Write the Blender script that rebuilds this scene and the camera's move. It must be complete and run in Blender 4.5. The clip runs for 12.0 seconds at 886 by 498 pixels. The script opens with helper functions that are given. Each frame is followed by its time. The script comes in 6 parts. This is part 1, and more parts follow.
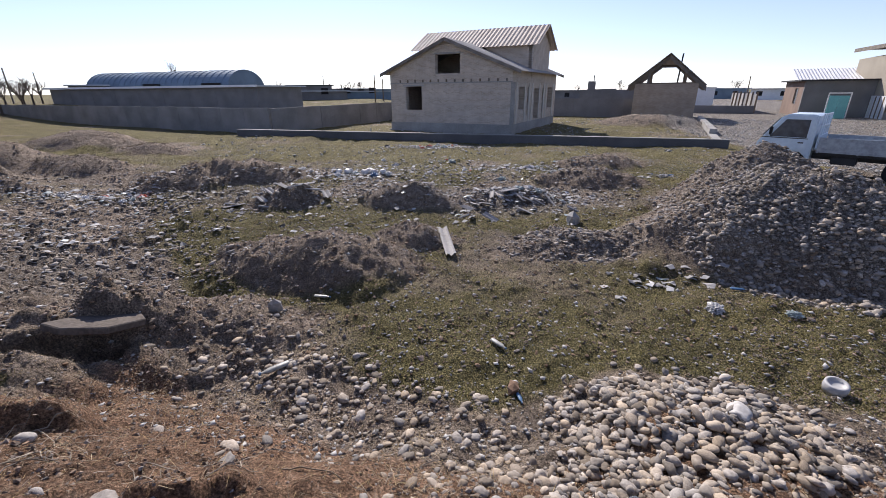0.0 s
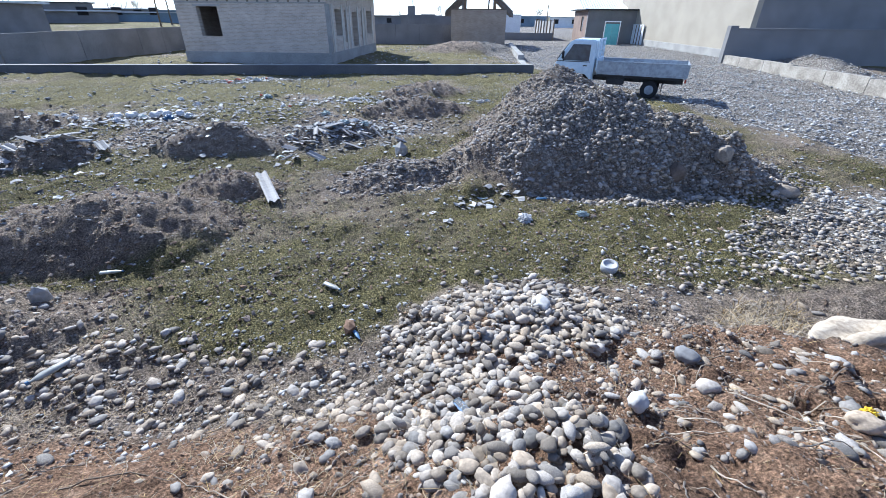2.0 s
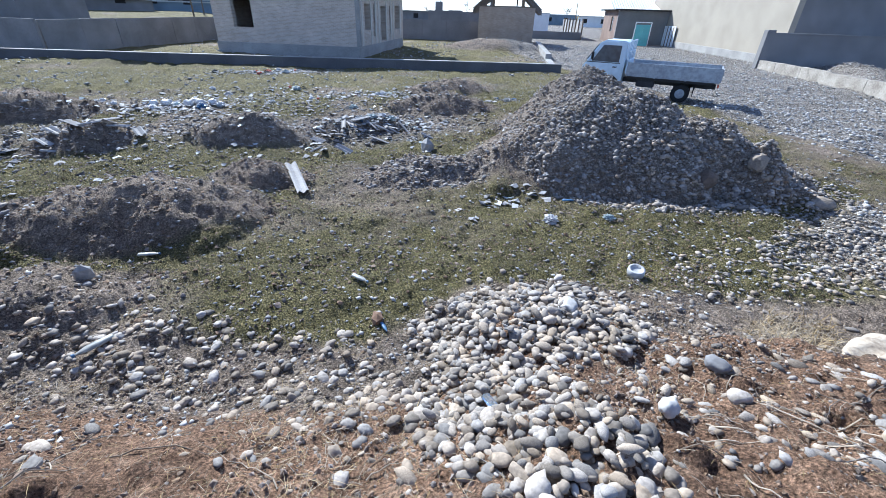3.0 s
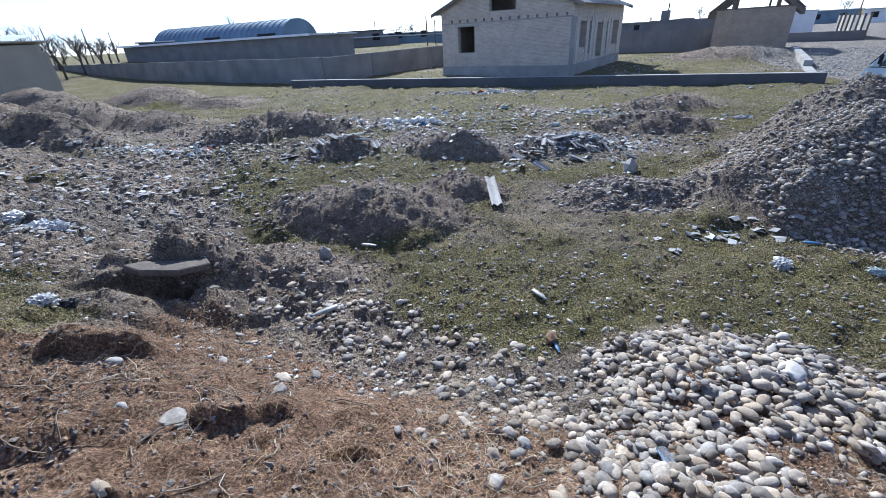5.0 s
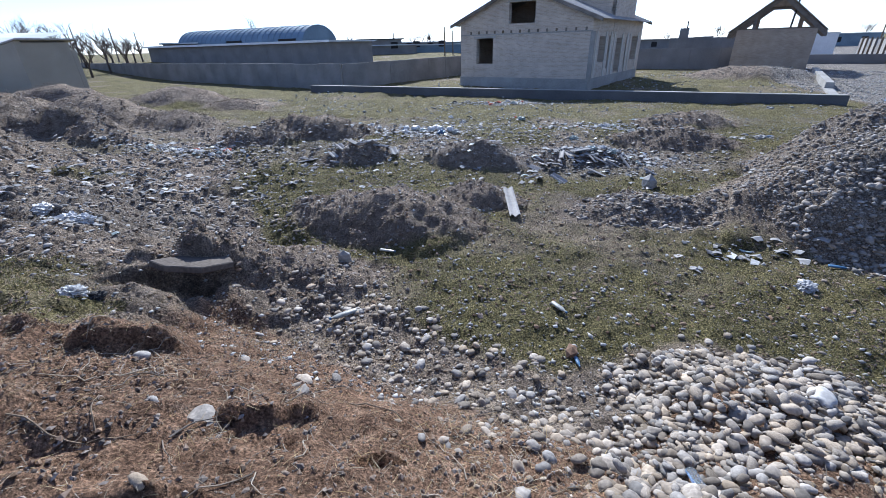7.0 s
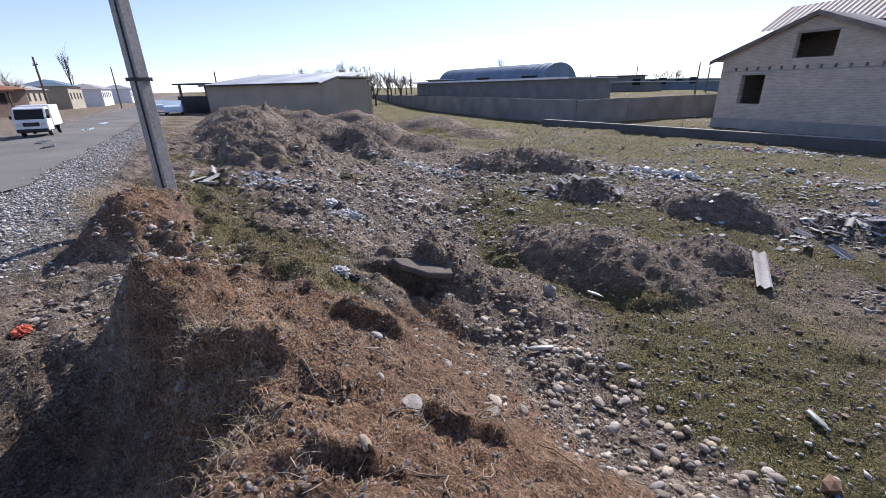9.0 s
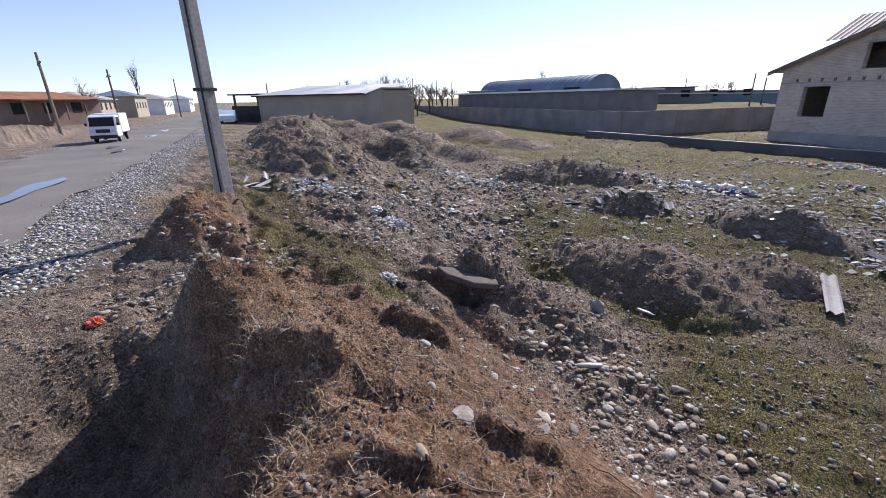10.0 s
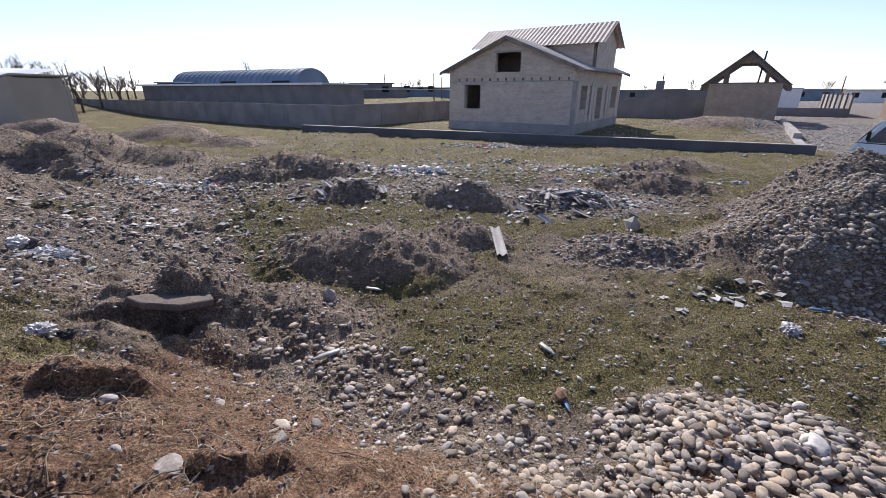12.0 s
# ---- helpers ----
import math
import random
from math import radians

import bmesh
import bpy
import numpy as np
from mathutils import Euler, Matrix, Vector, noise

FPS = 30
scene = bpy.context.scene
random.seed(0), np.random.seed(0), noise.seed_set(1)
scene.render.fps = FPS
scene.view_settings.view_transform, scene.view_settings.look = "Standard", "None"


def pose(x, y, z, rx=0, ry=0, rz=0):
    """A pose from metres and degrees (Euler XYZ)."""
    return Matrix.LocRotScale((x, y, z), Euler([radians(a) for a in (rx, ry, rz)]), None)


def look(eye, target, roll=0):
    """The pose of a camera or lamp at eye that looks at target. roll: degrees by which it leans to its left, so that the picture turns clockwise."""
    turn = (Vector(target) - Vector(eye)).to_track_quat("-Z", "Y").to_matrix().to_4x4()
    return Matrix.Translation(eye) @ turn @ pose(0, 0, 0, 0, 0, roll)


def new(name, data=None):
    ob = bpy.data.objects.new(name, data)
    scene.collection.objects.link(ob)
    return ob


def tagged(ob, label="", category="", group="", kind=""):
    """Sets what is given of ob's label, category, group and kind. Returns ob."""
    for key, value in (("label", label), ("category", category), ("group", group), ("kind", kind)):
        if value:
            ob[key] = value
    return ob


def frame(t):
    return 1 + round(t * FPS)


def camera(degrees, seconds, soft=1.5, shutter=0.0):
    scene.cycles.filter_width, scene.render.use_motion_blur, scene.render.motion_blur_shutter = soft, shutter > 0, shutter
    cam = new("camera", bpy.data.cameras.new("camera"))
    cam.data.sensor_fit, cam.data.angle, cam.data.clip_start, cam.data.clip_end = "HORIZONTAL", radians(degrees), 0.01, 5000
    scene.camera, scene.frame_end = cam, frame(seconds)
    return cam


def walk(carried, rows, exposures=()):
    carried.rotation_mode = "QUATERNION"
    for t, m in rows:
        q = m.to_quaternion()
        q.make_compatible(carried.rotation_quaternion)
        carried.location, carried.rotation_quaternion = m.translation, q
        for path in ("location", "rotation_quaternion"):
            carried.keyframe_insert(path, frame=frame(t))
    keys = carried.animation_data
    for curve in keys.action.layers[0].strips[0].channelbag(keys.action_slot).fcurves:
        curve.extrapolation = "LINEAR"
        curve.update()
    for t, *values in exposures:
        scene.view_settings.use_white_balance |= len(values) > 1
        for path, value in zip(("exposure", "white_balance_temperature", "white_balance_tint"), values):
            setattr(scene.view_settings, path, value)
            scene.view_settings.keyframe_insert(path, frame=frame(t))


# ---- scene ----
cam = camera(93.1, 12.0, soft=0.5)
PATH = [
    (0, (0.0, -0.001, 2.82), (-0.005, 1.871, 2.115), -0.5),
    (0.5, (0.122, 0.05, 2.78), (0.354, 1.846, 1.932), -0.8),
    (1, (0.227, 0.068, 2.751), (0.668, 1.786, 1.827), -0.5),
    (1.5, (0.292, 0.071, 2.741), (0.91, 1.715, 1.784), 0.3),
    (2, (0.298, 0.07, 2.739), (0.955, 1.69, 1.768), 0.5),
    (2.5, (0.252, 0.069, 2.748), (0.92, 1.68, 1.768), 0.7),
    (3, (0.161, 0.076, 2.758), (0.745, 1.715, 1.773), 1.9),
    (3.5, (0.126, 0.076, 2.77), (0.562, 1.776, 1.811), 1.3),
    (3.7, (0.127, 0.08, 2.785), (0.465, 1.799, 1.821), 0.4),
    (5.3, (0.135, -0.007, 2.814), (-0.16, 1.751, 1.908), -3.4),
    (5.5, (0.115, -0.002, 2.817), (-0.17, 1.756, 1.906), -3.0),
    (6, (0.052, -0.003, 2.802), (-0.226, 1.759, 1.897), -2.5),
    (6.5, (0.003, -0.013, 2.807), (-0.26, 1.761, 1.921), -1.6),
    (6.7, (-0.004, -0.022, 2.811), (-0.276, 1.753, 1.93), -1.6),
    (8.3, (-0.087, -0.031, 2.836), (-0.83, 1.645, 2.037), -1.3),
    (8.5, (-0.117, -0.037, 2.835), (-1.0, 1.584, 2.064), -1.3),
    (9, (-0.159, -0.098, 2.863), (-1.314, 1.367, 2.141), -1.2),
    (9.5, (-0.219, -0.152, 2.872), (-1.482, 1.238, 2.184), -0.8),
    (10, (-0.277, -0.176, 2.857), (-1.568, 1.193, 2.182), -1.0),
    (10.5, (-0.289, -0.157, 2.852), (-1.522, 1.265, 2.177), -0.9),
    (11, (-0.229, -0.097, 2.845), (-1.201, 1.513, 2.164), -0.8),
    (11.5, (-0.15, -0.031, 2.83), (-0.767, 1.743, 2.143), -0.4),
    (12, (-0.02, 0.006, 2.812), (-0.263, 1.861, 2.103), -0.1),
]
# seconds, stops, kelvin, tint
STOPS = [(0, 0.32, 6500, 16), (0.5, 0.66, 6200, 14), (1, 0.95, 5700, 9), (1.5, 0.94, 5500, 7), (3, 0.94, 5450, 6), (3.7, 0.92, 5450, 6), (5.3, 0.68, 5500, 7), (6.7, 0.62, 5500, 8), (8.3, 0.48, 5900, 13), (9.5, 0.42, 6250, 17), (11, 0.48, 6300, 16), (12, 0.47, 6400, 16)]
walk(cam, [(t, look(eye, target, roll)) for t, eye, target, roll in PATH], STOPS)

# ---- world, sun, exposure ----
SUN_AZ, SUN_EL = radians(-13.0), radians(36.0)
world = bpy.data.worlds.new("sky")
scene.world = world
world.use_nodes = True
wn = world.node_tree
sky = wn.nodes.new("ShaderNodeTexSky")
sky.sky_type, sky.sun_disc = "NISHITA", False
sky.sun_elevation, sky.sun_rotation = SUN_EL, SUN_AZ
sky.altitude = 300
sky.air_density, sky.dust_density, sky.ozone_density = 0.85, 0.15, 1.6
haze = wn.nodes.new("ShaderNodeHueSaturation")
haze.inputs["Saturation"].default_value = 0.78
cool = wn.nodes.new("ShaderNodeMix")
cool.data_type, cool.blend_type = "RGBA", "MULTIPLY"
cool.inputs[0].default_value, cool.inputs[7].default_value = 1.0, (0.93, 0.965, 1.15, 1)
wn.links.new(sky.outputs[0], haze.inputs["Color"])
wn.links.new(haze.outputs[0], cool.inputs[6])
wn.links.new(cool.outputs[2], wn.nodes["Background"].inputs[0])
wn.nodes["Background"].inputs[1].default_value = 0.11
sun_data = bpy.data.lights.new("sun", "SUN")
sun_data.energy, sun_data.angle, sun_data.color = 5.1, radians(0.55), (1.0, 0.95, 0.87)
sun = new("sun", sun_data)
sun.matrix_world = look((math.sin(SUN_AZ) * math.cos(SUN_EL) * 50, math.cos(SUN_AZ) * math.cos(SUN_EL) * 50, math.sin(SUN_EL) * 50), (0, 0, 0))
scene.view_settings.exposure = 0.0

# ---- materials ----


def material(name, base, dark, rough=0.85, grain=40.0, patch=1.5, bump=0.3, metal=0.0, spread=0.0, spec=0.3):
    """A rough surface with variation at two scales, a little relief, and a tint that differs from piece to piece."""
    m = bpy.data.materials.new(name)
    m.use_nodes = True
    n, l = m.node_tree.nodes, m.node_tree.links
    b = n["Principled BSDF"]
    b.inputs["Roughness"].default_value, b.inputs["Metallic"].default_value = rough, metal
    b.inputs["Specular IOR Level"].default_value = spec
    tc = n.new("ShaderNodeTexCoord")
    fine, wide = n.new("ShaderNodeTexNoise"), n.new("ShaderNodeTexNoise")
    fine.inputs["Scale"].default_value, fine.inputs["Detail"].default_value = grain, 4
    wide.inputs["Scale"].default_value, wide.inputs["Detail"].default_value = patch, 5
    for q in (fine, wide):
        l.new(tc.outputs["Object"], q.inputs["Vector"])
    add = n.new("ShaderNodeMath")
    add.operation = "ADD"
    l.new(fine.outputs[0], add.inputs[0]), l.new(wide.outputs[0], add.inputs[1])
    ramp = n.new("ShaderNodeValToRGB")
    ramp.color_ramp.elements[0].position, ramp.color_ramp.elements[1].position = 0.38, 0.62
    ramp.color_ramp.elements[0].color, ramp.color_ramp.elements[1].color = (*dark, 1), (*base, 1)
    half = n.new("ShaderNodeMath")
    half.operation, half.inputs[1].default_value = "MULTIPLY", 0.5
    l.new(add.outputs[0], half.inputs[0]), l.new(half.outputs[0], ramp.inputs[0])
    colour = ramp.outputs[0]
    if spread:
        geo, info, s, hsv, mr = n.new("ShaderNodeNewGeometry"), n.new("ShaderNodeObjectInfo"), n.new("ShaderNodeMath"), n.new("ShaderNodeHueSaturation"), n.new("ShaderNodeMapRange")
        l.new(geo.outputs["Random Per Island"], s.inputs[0]), l.new(info.outputs["Random"], s.inputs[1])
        fr = n.new("ShaderNodeMath")
        fr.operation = "FRACT"
        l.new(s.outputs[0], fr.inputs[0]), l.new(fr.outputs[0], mr.inputs[0])
        mr.inputs[3].default_value, mr.inputs[4].default_value = 1 - spread, 1 + spread
        l.new(mr.outputs[0], hsv.inputs["Value"]), l.new(colour, hsv.inputs["Color"])
        sat = n.new("ShaderNodeMath")
        sat.operation, sat.inputs[1].default_value = "PINGPONG", 0.13
        l.new(fr.outputs[0], sat.inputs[0])
        ms = n.new("ShaderNodeMapRange")
        ms.inputs[2].default_value, ms.inputs[3].default_value, ms.inputs[4].default_value = 0.13, 0.45, 1.3
        l.new(sat.outputs[0], ms.inputs[0]), l.new(ms.outputs[0], hsv.inputs["Saturation"])
        colour = hsv.outputs[0]
    l.new(colour, b.inputs["Base Color"])
    if bump:
        bp = n.new("ShaderNodeBump")
        bp.inputs["Strength"].default_value, bp.inputs["Distance"].default_value = bump, 0.4 / grain
        l.new(fine.outputs[0], bp.inputs["Height"]), l.new(bp.outputs[0], b.inputs["Normal"])
    return m


def brick_material(name, one, two, mortar, bw=0.25, bh=0.075, rough=0.9):
    m = bpy.data.materials.new(name)
    m.use_nodes = True
    n, l = m.node_tree.nodes, m.node_tree.links
    b = n["Principled BSDF"]
    b.inputs["Roughness"].default_value = rough
    b.inputs["Specular IOR Level"].default_value = 0.2
    tc, sep, comb, br = n.new("ShaderNodeTexCoord"), n.new("ShaderNodeSeparateXYZ"), n.new("ShaderNodeCombineXYZ"), n.new("ShaderNodeTexBrick")
    l.new(tc.outputs["Object"], sep.inputs[0]), l.new(sep.outputs[0], comb.inputs[0]), l.new(sep.outputs[2], comb.inputs[1])
    l.new(comb.outputs[0], br.inputs["Vector"])
    br.inputs["Scale"].default_value, br.inputs["Brick Width"].default_value, br.inputs["Row Height"].default_value = 1.0, bw, bh
    br.inputs["Mortar Size"].default_value, br.inputs["Bias"].default_value = 0.008, -0.1
    br.inputs["Color1"].default_value, br.inputs["Color2"].default_value, br.inputs["Mortar"].default_value = (*one, 1), (*two, 1), (*mortar, 1)
    wide, mix = n.new("ShaderNodeTexNoise"), n.new("ShaderNodeMix")
    wide.inputs["Scale"].default_value, wide.inputs["Detail"].default_value = 1.3, 6
    l.new(tc.outputs["Object"], wide.inputs["Vector"])
    mix.data_type, mix.blend_type = "RGBA", "MULTIPLY"
    mix.inputs["Factor"].default_value = 0.55
    rp = n.new("ShaderNodeValToRGB")
    rp.color_ramp.elements[0].position, rp.color_ramp.elements[1].position = 0.3, 0.7
    rp.color_ramp.elements[0].color, rp.color_ramp.elements[1].color = (0.6, 0.57, 0.55, 1), (1, 1, 1, 1)
    l.new(wide.outputs[0], rp.inputs[0]), l.new(br.outputs["Color"], mix.inputs[6]), l.new(rp.outputs[0], mix.inputs[7])
    l.new(mix.outputs[2], b.inputs["Base Color"])
    bp = n.new("ShaderNodeBump")
    bp.invert = True
    bp.inputs["Strength"].default_value, bp.inputs["Distance"].default_value = 0.6, 0.012
    l.new(br.outputs["Fac"], bp.inputs["Height"]), l.new(bp.outputs[0], b.inputs["Normal"])
    return m


def ground_material():
    """Soil, turf, gravelly rubble and red-brown earth, mixed by the zones stored on the ground's vertices."""
    m = bpy.data.materials.new("soil_and_turf")
    m.use_nodes = True
    n, l = m.node_tree.nodes, m.node_tree.links
    b = n["Principled BSDF"]
    b.inputs["Roughness"].default_value = 0.95
    b.inputs["Specular IOR Level"].default_value = 0.15
    tc, zone, sep = n.new("ShaderNodeTexCoord"), n.new("ShaderNodeVertexColor"), n.new("ShaderNodeSeparateColor")
    zone.layer_name = "zone"
    l.new(zone.outputs[0], sep.inputs[0])

    def noise_node(scale, detail=5, rough=0.6):
        q = n.new("ShaderNodeTexNoise")
        q.inputs["Scale"].default_value, q.inputs["Detail"].default_value, q.inputs["Roughness"].default_value = scale, detail, rough
        l.new(tc.outputs["Object"], q.inputs["Vector"])
        return q.outputs[0]

    def ramp(src, stops):
        r = n.new("ShaderNodeValToRGB")
        while len(r.color_ramp.elements) < len(stops):
            r.color_ramp.elements.new(0.5)
        for e, (p, c) in zip(r.color_ramp.elements, stops):
            e.position, e.color = p, (*c, 1)
        l.new(src, r.inputs[0])
        return r.outputs[0]

    def mix(f, a, c, mode="MIX"):
        q = n.new("ShaderNodeMix")
        q.data_type, q.blend_type = "RGBA", mode
        l.new(f, q.inputs[0]), l.new(a, q.inputs[6]), l.new(c, q.inputs[7])
        return q.outputs[2]

    def edge(mask, src, w=0.5):
        """The mask with its border broken up by noise."""
        a, c = n.new("ShaderNodeMath"), n.new("ShaderNodeMapRange")
        a.operation = "ADD"
        l.new(mask, a.inputs[0]), l.new(src, a.inputs[1])
        c.inputs[1].default_value, c.inputs[2].default_value = 0.8, 0.8 + w
        l.new(a.outputs[0], c.inputs[0])
        return c.outputs[0]

    fine, mid, wide = noise_node(55, 6, 0.7), noise_node(7, 6, 0.65), noise_node(0.9, 5)
    speck = n.new("ShaderNodeTexVoronoi")
    speck.inputs["Scale"].default_value = 16
    l.new(tc.outputs["Object"], speck.inputs["Vector"])
    soil = ramp(mid, [(0.3, (0.12, 0.096, 0.075)), (0.52, (0.265, 0.214, 0.17)), (0.72, (0.43, 0.355, 0.285))])
    red = ramp(mid, [(0.3, (0.125, 0.075, 0.048)), (0.55, (0.275, 0.172, 0.113)), (0.75, (0.41, 0.285, 0.2))])
    turf = ramp(fine, [(0.3, (0.075, 0.066, 0.027)), (0.52, (0.155, 0.136, 0.06)), (0.75, (0.275, 0.23, 0.125))])
    grey = ramp(speck.outputs["Distance"], [(0.0, (0.5, 0.475, 0.44)), (0.32, (0.34, 0.315, 0.285)), (0.65, (0.15, 0.132, 0.115))])
    c = mix(edge(sep.outputs[2], mid), soil, red)
    c = mix(edge(sep.outputs[0], mid), c, turf)
    c = mix(edge(sep.outputs[1], mid), c, grey)
    gain = ramp(wide, [(0.3, (0.72, 0.72, 0.72)), (0.7, (1.18, 1.16, 1.12))])
    one = n.new("ShaderNodeValue")
    one.outputs[0].default_value = 1.0
    c = mix(one.outputs[0], c, gain, "MULTIPLY")
    grit = ramp(fine, [(0.36, (0.36, 0.36, 0.36)), (0.51, (1.0, 1.0, 1.0)), (0.65, (2.1, 2.05, 2.0))])
    c = mix(one.outputs[0], c, grit, "MULTIPLY")
    l.new(c, b.inputs["Base Color"])
    b1, b2 = n.new("ShaderNodeBump"), n.new("ShaderNodeBump")
    b1.inputs["Strength"].default_value, b1.inputs["Distance"].default_value = 1.0, 0.045
    b2.inputs["Strength"].default_value, b2.inputs["Distance"].default_value = 0.9, 0.11
    l.new(fine, b1.inputs["Height"]), l.new(mid, b2.inputs["Height"]), l.new(b2.outputs[0], b1.inputs["Normal"]), l.new(b1.outputs[0], b.inputs["Normal"])
    return m


def glass_material():
    m = bpy.data.materials.new("window_glass")
    m.use_nodes = True
    b = m.node_tree.nodes["Principled BSDF"]
    b.inputs["Base Color"].default_value, b.inputs["Roughness"].default_value = (0.75, 0.85, 0.9, 1), 0.03
    b.inputs["Transmission Weight"].default_value = 0.9
    return m


SOIL = ground_material()
STONE = material("river_stone", (0.38, 0.32, 0.255), (0.21, 0.174, 0.138), 0.8, 45, 7, 0.4, spread=0.5)
GRAVEL = material("gravel_stone", (0.44, 0.425, 0.40), (0.29, 0.28, 0.265), 0.8, 40, 4, 0.2, spread=0.4)
CLOD = material("earth_clod", (0.27, 0.2, 0.148), (0.145, 0.105, 0.076), 0.95, 60, 9, 0.6, spread=0.3)
CRUMB = material("soil_crumb", (0.26, 0.195, 0.145), (0.14, 0.10, 0.074), 0.95, 60, 9, 0.3, spread=0.5)
HEAPSTONE = material("quarried_stone", (0.34, 0.297, 0.253), (0.195, 0.168, 0.14), 0.85, 30, 4, 0.3, spread=0.45)
CONCRETE = material("weathered_concrete", (0.40, 0.385, 0.36), (0.25, 0.24, 0.225), 0.9, 25, 0.8, 0.3)
PANEL_CONCRETE = material("panel_concrete", (0.28, 0.272, 0.265), (0.165, 0.16, 0.156), 0.9, 20, 0.7, 0.3, spread=0.08)
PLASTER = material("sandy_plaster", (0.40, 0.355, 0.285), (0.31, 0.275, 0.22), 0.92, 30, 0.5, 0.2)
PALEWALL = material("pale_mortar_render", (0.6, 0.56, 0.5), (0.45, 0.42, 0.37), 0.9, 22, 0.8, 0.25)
# for grey walls, and for two walls whose shade is put into the colour
GREYWALL = material("grey_and_shaded_render", (0.24, 0.235, 0.235), (0.16, 0.155, 0.155), 0.9, 22, 0.6, 0.25)
BROWNWALL = material("brown_render", (0.26, 0.19, 0.15), (0.17, 0.12, 0.10), 0.9, 22, 0.6, 0.25)
BRICK = brick_material("yellow_brick", (0.61, 0.525, 0.435), (0.48, 0.405, 0.33), (0.66, 0.61, 0.55))
MUDBRICK = brick_material("tan_brick", (0.45, 0.37, 0.29), (0.37, 0.3, 0.235), (0.42, 0.36, 0.3))
SLATE = material("cement_sheet", (0.40, 0.38, 0.36), (0.26, 0.245, 0.23), 0.8, 20, 1.0, 0.3, spread=0.18)
TIN = material("galvanised_sheet", (0.5, 0.52, 0.54), (0.36, 0.38, 0.40), 0.45, 12, 0.6, 0.1, metal=0.35)
BLUETIN = material("blue_grey_sheet", (0.20, 0.27, 0.34), (0.13, 0.18, 0.23), 0.6, 10, 0.4, 0.1, metal=0.2)
RUST = material("rusty_roof", (0.33, 0.15, 0.08), (0.18, 0.08, 0.05), 0.85, 15, 0.8, 0.2)
WOOD = material("grey_timber", (0.24, 0.19, 0.145), (0.12, 0.095, 0.07), 0.85, 30, 2, 0.3, spread=0.2)
PALEWOOD = material("pale_driftwood", (0.47, 0.40, 0.31), (0.28, 0.225, 0.165), 0.85, 25, 3, 0.5)
DARK = material("dark_interior", (0.035, 0.033, 0.032), (0.02, 0.02, 0.02), 0.95)
ASPHALT = material("worn_asphalt", (0.21, 0.195, 0.178), (0.12, 0.112, 0.102), 0.9, 45, 0.35, 0.3)
WHITEPAINT = material("white_paint", (0.78, 0.79, 0.8), (0.66, 0.67, 0.68), 0.4, 8, 1.2, 0.03, spec=0.5)
TRUCKBLUE = material("pale_blue_paint", (0.62, 0.72, 0.80), (0.5, 0.6, 0.69), 0.35, 8, 1.2, 0.03, spec=0.5)
BEDGREY = material("dented_bed_panel", (0.40, 0.44, 0.48), (0.27, 0.29, 0.32), 0.5, 10, 2.5, 0.1, metal=0.3)
BLACK = material("black_rubber", (0.025, 0.025, 0.026), (0.015, 0.015, 0.015), 0.8)
CHASSIS = material("dark_chassis", (0.05, 0.05, 0.052), (0.025, 0.025, 0.026), 0.7)
LAMPGLASS = material("lamp_glass", (0.7, 0.72, 0.72), (0.5, 0.52, 0.52), 0.15, spec=0.6)
AMBER = material("amber_plastic", (0.75, 0.3, 0.04), (0.6, 0.22, 0.03), 0.3)
CYAN = material("cyan_paint", (0.20, 0.55, 0.56), (0.15, 0.43, 0.45), 0.55, 10, 1.0, 0.05)
STRAW = material("dry_straw", (0.46, 0.36, 0.22), (0.28, 0.205, 0.115), 0.9, 10, 2, 0, spread=0.4)
GRASS = material("short_green_grass", (0.175, 0.16, 0.055), (0.105, 0.1, 0.036), 0.8, 5, 0.8, 0, spread=0.4)
BARK = material("bare_branches", (0.13, 0.105, 0.085), (0.075, 0.06, 0.05), 0.95, 10, 2, 0.2)
PLASTIC = material("white_plastic", (0.62, 0.61, 0.59), (0.42, 0.41, 0.4), 0.4, 12, 5, 0.2, spread=0.25)
BLUEPLASTIC = material("blue_plastic", (0.10, 0.2, 0.33), (0.06, 0.13, 0.23), 0.4, 12, 5, 0.2)
TEALPLASTIC = material("teal_plastic", (0.40, 0.46, 0.44), (0.26, 0.31, 0.3), 0.4, 12, 5, 0.2)
REDPLASTIC = material("red_plastic", (0.6, 0.12, 0.06), (0.4, 0.08, 0.05), 0.5, 12, 5, 0.2)
YELLOW = material("yellow_wrapper", (0.75, 0.5, 0.03), (0.55, 0.35, 0.02), 0.4, 12, 5, 0.2)
GLASS = glass_material()
PAPER = material("weathered_paper", (0.5, 0.49, 0.47), (0.3, 0.29, 0.275), 0.8, 12, 5, 0.2, spread=0.45)
PALESTONE = material("white_quartz_stone", (0.58, 0.56, 0.53), (0.42, 0.4, 0.375), 0.7, 30, 6, 0.3)
MILKY = material("milky_plastic", (0.4, 0.4, 0.36), (0.24, 0.24, 0.22), 0.35, 14, 9, 0.2)
ROOFTAN = material("sunbleached_roof", (0.5, 0.43, 0.37), (0.36, 0.3, 0.25), 0.75, 15, 1.2, 0.2)
DIRTYSLAB = material("dirty_slab", (0.15, 0.127, 0.108), (0.085, 0.07, 0.06), 0.95, 25, 5, 0.5)
DARKGLASS = material("dark_vehicle_glass", (0.09, 0.11, 0.13), (0.05, 0.06, 0.075), 0.06, 6, 1.5, 0, spec=0.6)
